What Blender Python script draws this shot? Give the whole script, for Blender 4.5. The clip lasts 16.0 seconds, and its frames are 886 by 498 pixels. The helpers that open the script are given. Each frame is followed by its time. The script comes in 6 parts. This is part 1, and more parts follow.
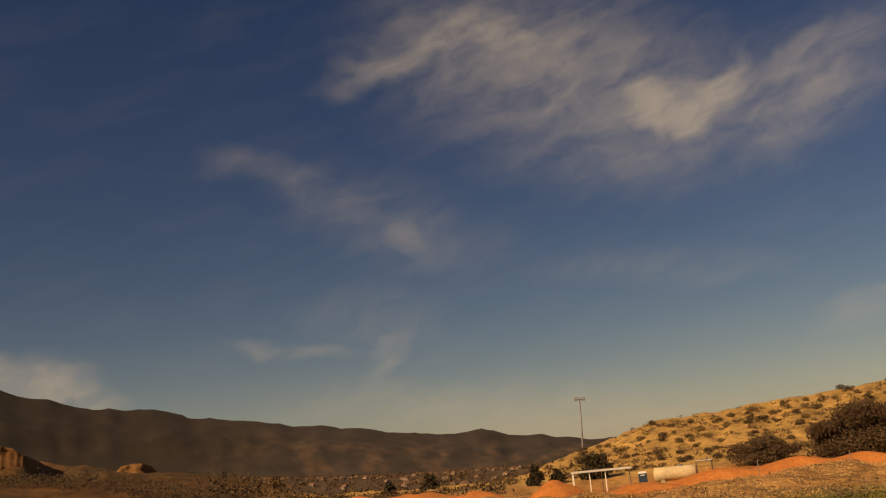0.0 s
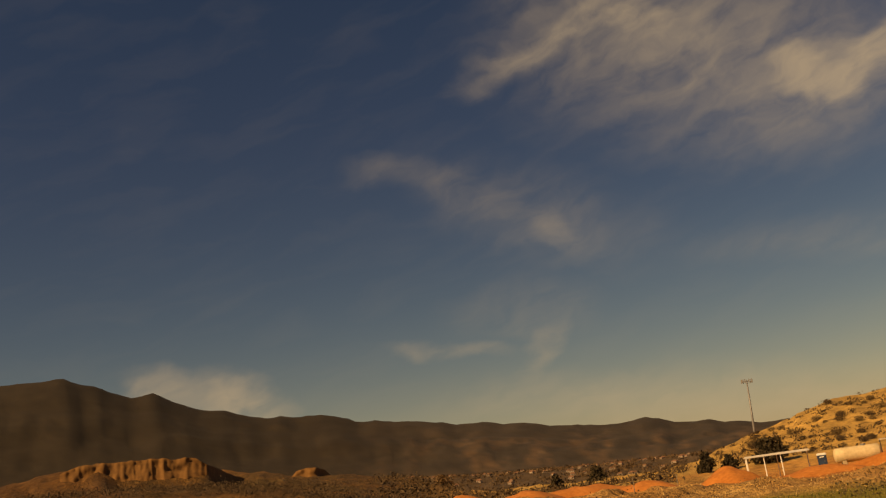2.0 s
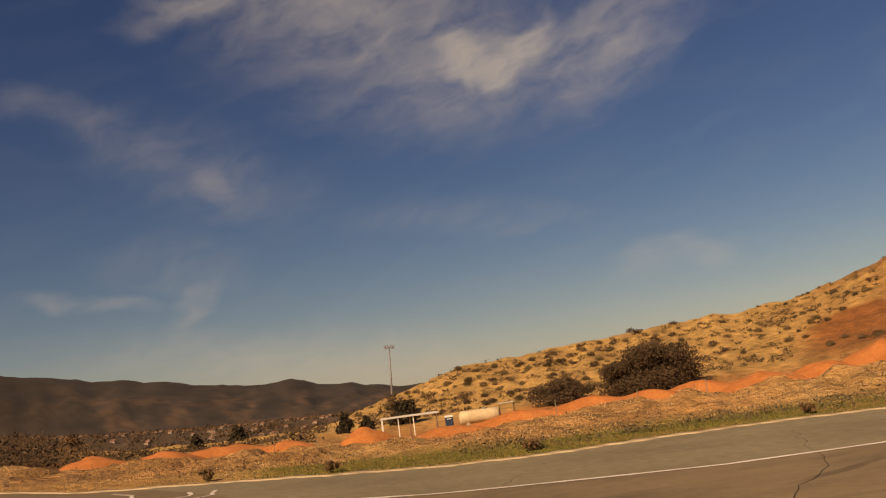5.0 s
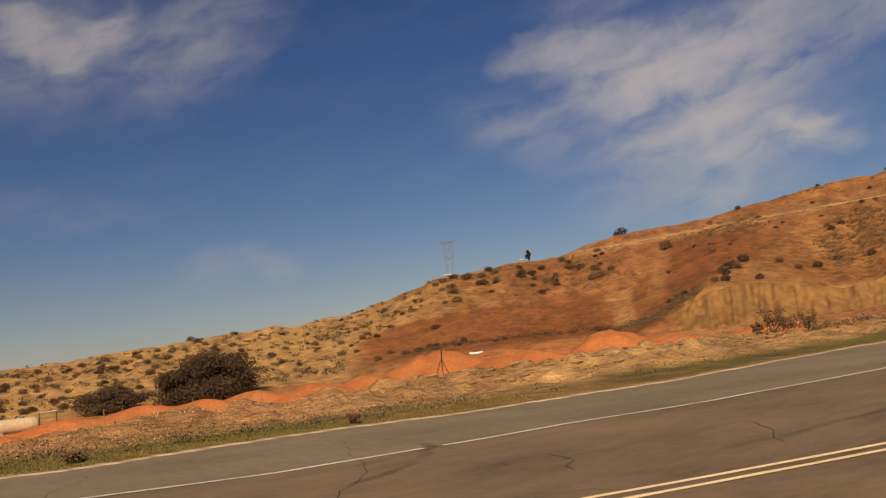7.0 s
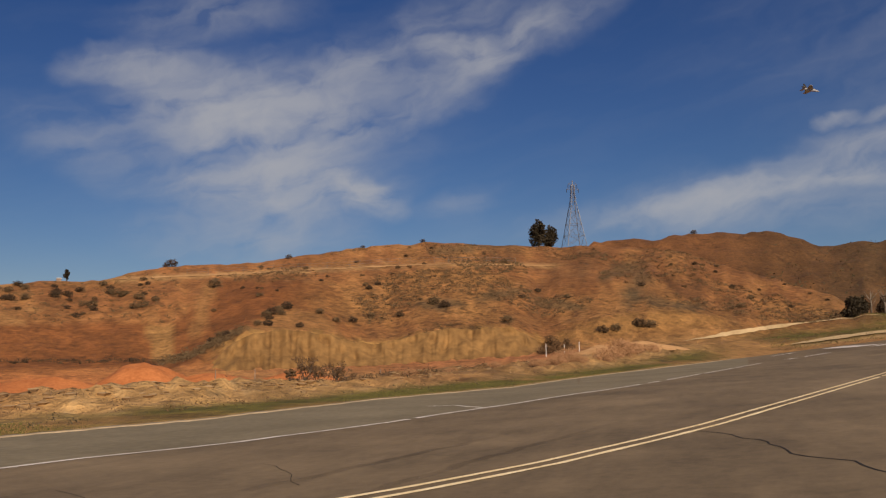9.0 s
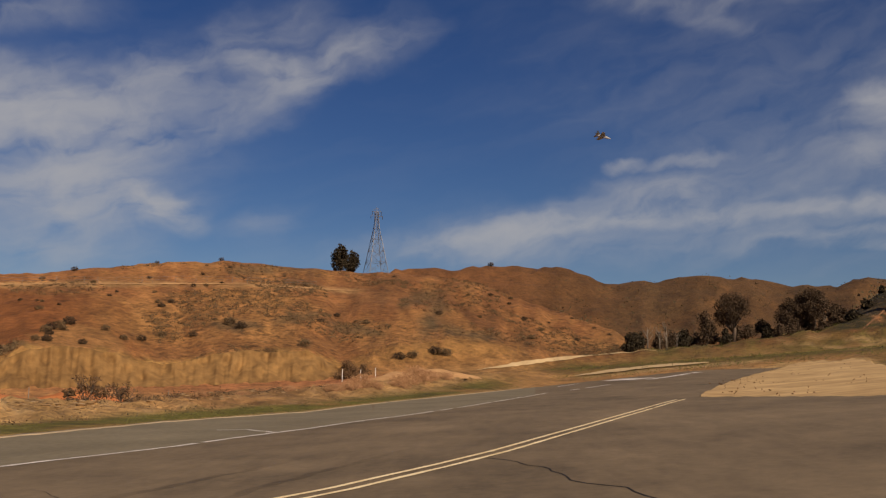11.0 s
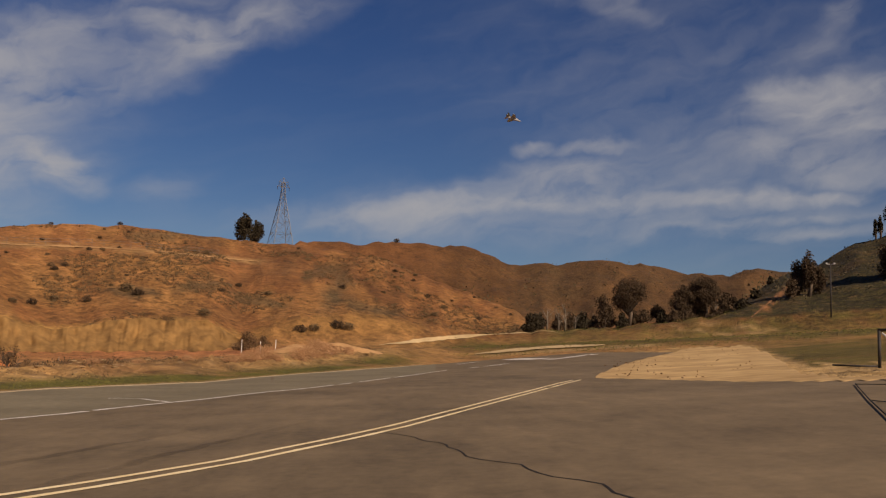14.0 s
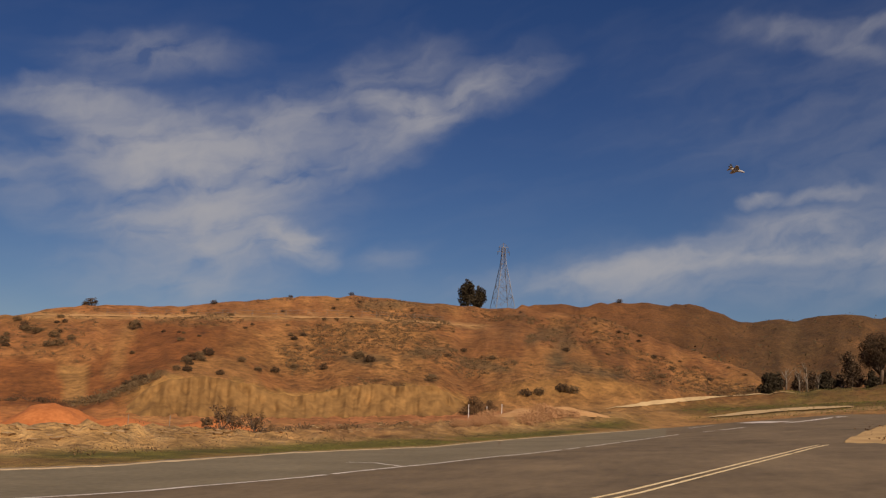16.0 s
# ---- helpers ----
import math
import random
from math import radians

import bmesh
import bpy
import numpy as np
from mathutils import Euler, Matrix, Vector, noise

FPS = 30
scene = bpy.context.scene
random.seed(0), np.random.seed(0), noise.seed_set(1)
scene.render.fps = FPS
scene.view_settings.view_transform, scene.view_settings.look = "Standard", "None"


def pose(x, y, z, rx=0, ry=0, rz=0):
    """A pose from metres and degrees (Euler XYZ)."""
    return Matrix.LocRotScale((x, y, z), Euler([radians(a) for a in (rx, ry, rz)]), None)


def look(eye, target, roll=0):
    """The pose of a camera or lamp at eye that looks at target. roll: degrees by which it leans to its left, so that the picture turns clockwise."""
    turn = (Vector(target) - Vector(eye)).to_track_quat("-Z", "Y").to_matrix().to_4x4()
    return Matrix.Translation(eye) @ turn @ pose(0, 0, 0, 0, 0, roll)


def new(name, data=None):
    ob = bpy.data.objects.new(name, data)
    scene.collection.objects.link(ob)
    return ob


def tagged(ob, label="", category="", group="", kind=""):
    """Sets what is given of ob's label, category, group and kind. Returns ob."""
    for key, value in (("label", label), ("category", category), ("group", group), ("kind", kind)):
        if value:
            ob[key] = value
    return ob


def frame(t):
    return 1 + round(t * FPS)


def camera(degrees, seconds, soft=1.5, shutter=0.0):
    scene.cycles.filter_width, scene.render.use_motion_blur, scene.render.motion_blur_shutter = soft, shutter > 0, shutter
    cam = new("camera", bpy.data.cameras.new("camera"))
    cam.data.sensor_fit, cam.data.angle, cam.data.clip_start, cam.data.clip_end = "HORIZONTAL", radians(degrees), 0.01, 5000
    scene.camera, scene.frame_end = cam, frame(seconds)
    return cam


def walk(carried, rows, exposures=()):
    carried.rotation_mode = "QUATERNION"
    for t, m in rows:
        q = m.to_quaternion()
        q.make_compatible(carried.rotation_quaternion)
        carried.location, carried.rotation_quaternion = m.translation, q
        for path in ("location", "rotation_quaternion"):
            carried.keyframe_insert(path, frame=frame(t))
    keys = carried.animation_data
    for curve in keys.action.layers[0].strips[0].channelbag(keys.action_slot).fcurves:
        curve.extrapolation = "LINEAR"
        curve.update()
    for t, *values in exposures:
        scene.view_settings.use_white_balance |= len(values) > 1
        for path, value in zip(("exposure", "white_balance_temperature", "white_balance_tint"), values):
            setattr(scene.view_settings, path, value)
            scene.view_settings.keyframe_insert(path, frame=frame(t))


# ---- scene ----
EYE = 1.65
# Camera: a head-mounted camera that turns on the spot. Rows: seconds, yaw, pitch, lean to the right.
PATH = [
    (0.0, -9.19, 13.15, 5.68),
    (0.5, -5.02, 15.04, 6.92),
    (1.0, -2.84, 16.55, 6.62),
    (1.5, -1.41, 15.44, 7.52),
    (2.0, 0.09, 13.92, 8.14),
    (2.5, -0.56, 13.24, 7.93),
    (3.0, -2.84, 12.92, 7.77),
    (3.2, -4.12, 12.62, 7.55),
    (5.3, -23.80, 8.12, 7.20),
    (5.5, -26.07, 7.86, 6.84),
    (6.0, -32.57, 7.70, 6.29),
    (6.5, -39.47, 7.14, 6.24),
    (7.0, -46.69, 6.16, 6.22),
    (7.5, -55.28, 6.01, 7.02),
    (8.0, -63.64, 7.08, 4.77),
    (8.5, -69.54, 6.45, 1.22),
    (9.0, -73.93, 6.81, 0.89),
    (9.5, -76.52, 6.79, 0.82),
    (10.0, -79.79, 7.34, 1.19),
    (10.2, -81.01, 7.55, 1.00),
    (12.3, -91.70, 9.02, -2.85),
    (12.5, -91.83, 8.97, -3.01),
    (13.0, -92.64, 7.94, -2.63),
    (13.5, -92.47, 7.35, -2.35),
    (14.0, -91.98, 6.95, -2.19),
    (14.5, -90.58, 7.21, -1.63),
    (15.0, -88.88, 7.96, -1.64),
    (15.5, -85.45, 8.76, -1.70),
    (16.0, -78.22, 10.31, -1.93),
]
cam = camera(50.8, 16.0, soft=1.25)
walk(cam, [(t, pose(0, 0, EYE) @ pose(0, 0, 0, 0, 0, yaw) @ pose(0, 0, 0, 90 + pitch) @ pose(0, 0, 0, 0, 0, -lean))
           for t, yaw, pitch, lean in PATH],
     exposures=[(0.0, 0.20, 10700, 20), (0.5, 0.18, 14000, 20), (1.0, 0.20, 17500, 20), (3.2, 0.22, 13200, 19), (5.3, 0.42, 8700, 22), (7.0, 0.25, 7250, 22), (9.0, 0.15, 6300, 17), (10.2, 0.12, 6300, 17), (12.3, 0.08, 6700, 18), (16.0, 0.08, 6600, 19)])


# ---- light ----
SUN_AZ, SUN_EL = 125.0, 34.0
sun = new("sun", bpy.data.lights.new("sun", "SUN"))
sun.data.energy, sun.data.angle, sun.data.color = 4.8, radians(0.6), (1.0, 0.84, 0.62)
a, e = radians(SUN_AZ), radians(SUN_EL)
sun_dir = Vector((-math.sin(a) * math.cos(e), math.cos(a) * math.cos(e), math.sin(e)))
sun.matrix_basis = look(sun_dir * 50, (0, 0, 0))

world = bpy.data.worlds.new("sky")
scene.world = world
world.use_nodes = True
WN, WL = world.node_tree.nodes, world.node_tree.links
WN.clear()


def wnode(kind, **values):
    n = WN.new(kind)
    for k, val in values.items():
        if k.startswith("in"):
            n.inputs[int(k[2:])].default_value = val
    return n


def wmath(op, x, y=None):
    n = WN.new("ShaderNodeMath")
    n.operation = op
    for i, val in enumerate((x, y)):
        if val is None:
            continue
        if isinstance(val, (int, float)):
            n.inputs[i].default_value = val
        else:
            WL.new(val, n.inputs[i])
    return n.outputs[0]


sky = WN.new("ShaderNodeTexSky")
sky.sky_type, sky.sun_disc = "NISHITA", False
sky.sun_elevation, sky.sun_rotation = radians(SUN_EL), radians(-SUN_AZ)
sky.altitude, sky.air_density, sky.dust_density, sky.ozone_density = 400.0, 1.0, 0.35, 3.0
coord = WN.new("ShaderNodeTexCoord")
sep = WN.new("ShaderNodeSeparateXYZ")
WL.new(coord.outputs["Generated"], sep.inputs[0])
az_deg = wmath("MULTIPLY", wmath("ARCTAN2", sep.outputs[0], sep.outputs[1]), 180 / math.pi)
el_deg = wmath("MULTIPLY", wmath("ARCSINE", sep.outputs[2]), 180 / math.pi)
flat = WN.new("ShaderNodeCombineXYZ")
WL.new(az_deg, flat.inputs[0])
WL.new(el_deg, flat.inputs[1])


def wnoise(vec, scale, detail, rough, stretch=(1, 1, 1), turn=0.0, shift=0.0):
    m = WN.new("ShaderNodeMapping")
    m.inputs["Scale"].default_value = stretch
    m.inputs["Rotation"].default_value = (0, 0, radians(turn))
    m.inputs["Location"].default_value = (shift, shift, 0)
    WL.new(vec, m.inputs[0])
    n = WN.new("ShaderNodeTexNoise")
    n.inputs["Scale"].default_value, n.inputs["Detail"].default_value, n.inputs["Roughness"].default_value = scale, detail, rough
    WL.new(m.outputs[0], n.inputs["Vector"])
    return n


def vmath(op, x, y):
    n = WN.new("ShaderNodeVectorMath")
    n.operation = op
    for i, val in enumerate((x, y)):
        if isinstance(val, tuple):
            n.inputs[i].default_value = val
        else:
            WL.new(val, n.inputs[i])
    return n


# wind-drawn cirrus: noise pulls the outlines of the banks about
pull = wnoise(flat.outputs[0], 0.22, 2.5, 0.45, (1, 1.5, 1), 15)
curl = wnoise(flat.outputs[0], 0.9, 3.0, 0.5, (1, 1.3, 1), 40, 5.0)
drawn = vmath("ADD", flat.outputs[0], vmath("MULTIPLY", vmath("SUBTRACT", pull.outputs["Color"], (0.5, 0.5, 0.5)).outputs[0], (3.6, 2.2, 0)).outputs[0])
drawn = vmath("ADD", drawn.outputs[0], vmath("MULTIPLY", vmath("SUBTRACT", curl.outputs["Color"], (0.5, 0.5, 0.5)).outputs[0], (0.8, 0.6, 0)).outputs[0])
banks = None


def cloud(az, el, half_long, half_wide, turn, weight):
    """A bank of cirrus: its middle, half length and half width in degrees of sky, its tilt and its thickness."""
    global banks
    m = WN.new("ShaderNodeMapping")
    m.vector_type = "TEXTURE"
    m.inputs["Location"].default_value = (-az, el, 0)
    m.inputs["Rotation"].default_value = (0, 0, radians(turn))
    m.inputs["Scale"].default_value = (half_long * 1.55, half_wide * 1.9, 1)
    WL.new(drawn.outputs[0], m.inputs[0])
    r = WN.new("ShaderNodeVectorMath")
    r.operation = "LENGTH"
    WL.new(m.outputs[0], r.inputs[0])
    f = WN.new("ShaderNodeMapRange")
    f.interpolation_type = "SMOOTHSTEP"
    f.inputs["To Min"].default_value, f.inputs["To Max"].default_value = weight, 0.0
    WL.new(r.outputs["Value"], f.inputs["Value"])
    banks = f.outputs[0] if banks is None else wmath("ADD", banks, f.outputs[0])


cloud(-7.7, 25.0, 5.0, 0.75, 18, 0.34)
cloud(-13.8, 25.7, 3.1, 0.88, -25, 0.37)
cloud(-24.2, 19.6, 2.5, 0.94, -36, 0.69)
cloud(-27.0, 19.8, 2.3, 0.94, 45, 0.69)
cloud(-18.5, 21.7, 12.1, 4.00, -15, 0.24)
cloud(-25.5, 19.0, 6.6, 2.60, 9, 0.21)
cloud(-15.8, 24.8, 9.2, 3.00, -13, 0.18)
cloud(3.2, 19.1, 2.6, 0.75, 0, 0.07)
cloud(-0.9, 17.6, 3.6, 1.00, -31, 0.08)
cloud(-7.5, 14.0, 2.1, 0.90, -35, 0.05)
cloud(-5.9, 15.1, 6.4, 2.20, -22, 0.10)
cloud(0.3, 7.7, 3.3, 0.44, -11, 0.27)
cloud(-5.0, 7.0, 2.1, 0.56, 48, 0.25)
cloud(-4.5, 9.5, 4.2, 1.20, -1, 0.11)
cloud(18.2, 7.1, 1.7, 1.25, -24, 0.49)
cloud(13.8, 6.3, 2.6, 1.30, -16, 0.78)
cloud(-14.7, 2.4, 14.6, 1.50, -8, 0.29)
cloud(-22.9, 10.4, 7.1, 0.90, -8, 0.10)
cloud(-33.3, 19.5, 5.6, 2.20, 27, 0.30)
cloud(-32.9, 6.3, 2.6, 0.80, 11, 0.20)
cloud(-36.2, 6.3, 1.8, 0.80, -15, 0.20)
cloud(-7.1, 13.9, 1.5, 0.70, -34, 0.12)
cloud(-55.1, 17.6, 3.6, 0.80, 10, 0.75)
cloud(-58.7, 15.8, 4.5, 1.90, 0, 0.40)
cloud(-62.5, 13.7, 5.2, 1.80, -2, 0.30)
cloud(-52.4, 12.7, 4.3, 1.50, -23, 0.22)
cloud(-59.9, 20.7, 5.6, 1.00, 9, 0.37)
cloud(-60.8, 15.7, 5.1, 1.50, 12, 0.52)
cloud(-68.6, 17.7, 4.9, 1.50, 17, 0.44)
cloud(-75.2, 17.2, 4.5, 1.40, 25, 0.44)
cloud(-75.1, 18.8, 2.1, 0.90, -3, 0.69)
cloud(-80.1, 20.0, 4.6, 1.20, 21, 0.52)
cloud(-75.1, 21.2, 3.6, 1.20, 17, 0.31)
cloud(-64.7, 14.1, 6.6, 1.40, 10, 0.42)
cloud(-62.0, 11.3, 5.0, 1.00, 12, 0.58)
cloud(-65.8, 10.4, 5.2, 1.30, 1, 0.65)
cloud(-68.9, 10.3, 2.5, 0.90, -28, 0.57)
cloud(-63.8, 8.6, 4.7, 1.40, -1, 0.44)
cloud(-61.3, 7.1, 6.6, 1.40, -5, 0.24)
cloud(-75.1, 9.6, 2.5, 0.70, 21, 0.16)
cloud(-97.2, 13.0, 1.1, 0.29, 10, 0.69)
cloud(-100.7, 13.3, 2.3, 0.25, 8, 0.55)
cloud(-89.0, 9.4, 6.5, 1.00, 10, 0.34)
cloud(-98.4, 10.9, 5.2, 1.00, 6, 0.37)
cloud(-91.6, 9.0, 5.3, 0.90, 8, 0.41)
cloud(-90.3, 8.3, 8.7, 1.60, 3, 0.18)
cloud(-92.1, 9.6, 5.7, 0.55, 5, 0.50)
cloud(-101.8, 10.0, 6.4, 0.50, 1, 0.55)
cloud(-110.6, 10.2, 4.6, 0.40, 2, 0.65)
cloud(-115.2, 10.4, 1.7, 0.25, 2, 0.75)
cloud(-100.1, 11.2, 4.4, 1.10, 0, 0.34)
cloud(-111.9, 12.6, 2.8, 0.80, -15, 0.35)
cloud(-115.8, 11.8, 3.2, 0.80, -4, 0.50)
cloud(-112.7, 16.0, 2.5, 0.80, 1, 0.65)
cloud(-116.4, 16.1, 2.7, 0.70, 3, 0.75)
cloud(-115.2, 14.7, 4.0, 0.80, -6, 0.50)
cloud(-116.5, 13.4, 2.5, 1.00, 6, 0.25)
cloud(-110.7, 8.7, 5.5, 0.30, 5, 0.35)
cloud(-113.7, 8.0, 5.2, 0.30, 2, 0.40)
cloud(-99.5, 8.6, 20.4, 0.90, 2, 0.20)
cloud(-115.3, 20.1, 2.1, 0.70, 52, 0.25)
cloud(-104.5, 22.5, 7.7, 0.50, -2, 0.22)
cloud(-68.9, 10.1, 3.0, 0.90, -17, 0.40)
cloud(-100.9, 22.0, 4.8, 0.60, -16, 0.20)
cloud(-109.2, 11.3, 11.2, 3.60, 3, 0.22)
cloud(-114.8, 15.5, 4.6, 2.40, 4, 0.22)
cloud(-62.6, 13.6, 9.2, 3.20, 1, 0.24)
cloud(-65.2, 15.3, 10.4, 3.40, 14, 0.15)
cloud(-106.5, 17.8, 14.6, 5.50, -1, 0.10)


def fibres(long, wide, turn, detail, rough, shift):
    """Noise drawn out along the wind; sizes in degrees of sky."""
    m = WN.new("ShaderNodeMapping")
    m.vector_type = "TEXTURE"
    m.inputs["Location"].default_value = (shift, shift * 0.7, 0)
    m.inputs["Rotation"].default_value = (0, 0, radians(turn))
    m.inputs["Scale"].default_value = (long, wide, 1)
    WL.new(drawn.outputs[0], m.inputs[0])
    n = WN.new("ShaderNodeTexNoise")
    n.inputs["Scale"].default_value, n.inputs["Detail"].default_value, n.inputs["Roughness"].default_value = 1.0, detail, rough
    n.inputs["Distortion"].default_value = 0.25
    WL.new(m.outputs[0], n.inputs["Vector"])
    return n.outputs["Fac"]


streaks = fibres(7.5, 1.6, 13, 3.5, 0.5, 31.0)
puffs = fibres(2.4, 1.5, 25, 4.5, 0.55, 67.0)
strands = WN.new("ShaderNodeMapRange")
strands.inputs["From Min"].default_value, strands.inputs["From Max"].default_value = 0.34, 0.68
strands.inputs["To Min"].default_value, strands.inputs["To Max"].default_value = 0.22, 1.65
WL.new(wmath("ADD", wmath("MULTIPLY", streaks, 0.58), wmath("MULTIPLY", puffs, 0.42)), strands.inputs["Value"])
density = wmath("MULTIPLY", banks, strands.outputs[0])
veil = wmath("MULTIPLY", wmath("MAXIMUM", wmath("SUBTRACT", streaks, 0.46), 0.0), 0.08)
cover = wmath("MULTIPLY", wmath("SUBTRACT", 1.0, wmath("POWER", 2.718, wmath("MULTIPLY", wmath("ADD", density, veil), -1.3))), 0.9)
haze = wmath("MULTIPLY", wmath("POWER", 2.718, wmath("MULTIPLY", wmath("MAXIMUM", el_deg, 0.0), -0.30)), 0.40)
cover = wmath("SUBTRACT", 1.0, wmath("MULTIPLY", wmath("SUBTRACT", 1.0, cover), wmath("SUBTRACT", 1.0, haze)))
mix = WN.new("ShaderNodeMixRGB")
mix.inputs[2].default_value = (10.0, 10.1, 9.7, 1)
WL.new(cover, mix.inputs[0])
tone = WN.new("ShaderNodeHueSaturation")
tone.inputs["Saturation"].default_value = 1.3
WL.new(sky.outputs[0], tone.inputs["Color"])
high = WN.new("ShaderNodeMapRange")
high.interpolation_type = "SMOOTHSTEP"
high.inputs["From Min"].default_value, high.inputs["From Max"].default_value = 3.0, 24.0
WL.new(el_deg, high.inputs["Value"])
cast = WN.new("ShaderNodeMixRGB")
cast.inputs[1].default_value, cast.inputs[2].default_value = (0.99, 1.0, 1.08, 1), (1.28, 0.92, 1.08, 1)
WL.new(high.outputs[0], cast.inputs[0])
tint = vmath("MULTIPLY", tone.outputs[0], cast.outputs[0])
WL.new(tint.outputs[0], mix.inputs[1])
deep = wmath("COSINE", wmath("MULTIPLY", wmath("ADD", az_deg, SUN_AZ - 110.0), math.pi / 180))
shade = WN.new("ShaderNodeMapRange")
shade.interpolation_type = "SMOOTHSTEP"
shade.inputs["From Min"].default_value, shade.inputs["From Max"].default_value = 0.2, 1.0
shade.inputs["To Min"].default_value, shade.inputs["To Max"].default_value = 1.0, 0.87
WL.new(deep, shade.inputs["Value"])
toned = WN.new("ShaderNodeVectorMath")
toned.operation = "SCALE"
WL.new(mix.outputs[0], toned.inputs[0])
WL.new(shade.outputs[0], toned.inputs["Scale"])
back = WN.new("ShaderNodeBackground")
back.inputs["Strength"].default_value = 0.037
WL.new(toned.outputs[0], back.inputs[0])
WL.new(back.outputs[0], WN.new("ShaderNodeOutputWorld").inputs[0])


# ---- materials ----
def material(name, rough=0.9, metal=0.0):
    m = bpy.data.materials.new(name)
    m.use_nodes = True
    b = m.node_tree.nodes["Principled BSDF"]
    b.inputs["Roughness"].default_value, b.inputs["Metallic"].default_value = rough, metal
    b.inputs["Specular IOR Level"].default_value = 0.25
    return m, m.node_tree.nodes, m.node_tree.links, b


def grainy(name, low, high, scale=4.0, big=0.4, rough=0.9, metal=0.0, bump=0.3, bump_scale=None, random_tint=0.0, island=False):
    """Two-scale mottled surface between two colours, with relief."""
    m, n, l, b = material(name, rough, metal)
    tc = n.new("ShaderNodeTexCoord")
    n1, n2 = n.new("ShaderNodeTexNoise"), n.new("ShaderNodeTexNoise")
    n1.inputs["Scale"].default_value, n1.inputs["Detail"].default_value = scale, 6
    n2.inputs["Scale"].default_value, n2.inputs["Detail"].default_value = big, 4
    for q in (n1, n2):
        l.new(tc.outputs["Object"], q.inputs["Vector"])
    add = n.new("ShaderNodeMath")
    add.operation = "ADD"
    l.new(n1.outputs["Fac"], add.inputs[0])
    l.new(n2.outputs["Fac"], add.inputs[1])
    src = add.outputs[0]
    if random_tint or island:
        info = n.new("ShaderNodeNewGeometry" if island else "ShaderNodeObjectInfo")
        rnd = info.outputs["Random Per Island" if island else "Random"]
        k = n.new("ShaderNodeMath")
        k.operation = "MULTIPLY_ADD"
        l.new(rnd, k.inputs[0])
        k.inputs[1].default_value = random_tint or 0.6
        l.new(src, k.inputs[2])
        src = k.outputs[0]
    ramp = n.new("ShaderNodeMapRange")
    ramp.inputs["From Min"].default_value, ramp.inputs["From Max"].default_value = 0.65, 1.35 + (random_tint or (0.6 if island else 0))
    l.new(src, ramp.inputs["Value"])
    mixc = n.new("ShaderNodeMixRGB")
    mixc.inputs[1].default_value, mixc.inputs[2].default_value = (*low, 1), (*high, 1)
    l.new(ramp.outputs[0], mixc.inputs[0])
    l.new(mixc.outputs[0], b.inputs["Base Color"])
    if bump:
        bp = n.new("ShaderNodeBump")
        bp.inputs["Strength"].default_value, bp.inputs["Distance"].default_value = bump, 0.05
        l.new(n1.outputs["Fac"], bp.inputs["Height"])
        l.new(bp.outputs[0], b.inputs["Normal"])
    return m


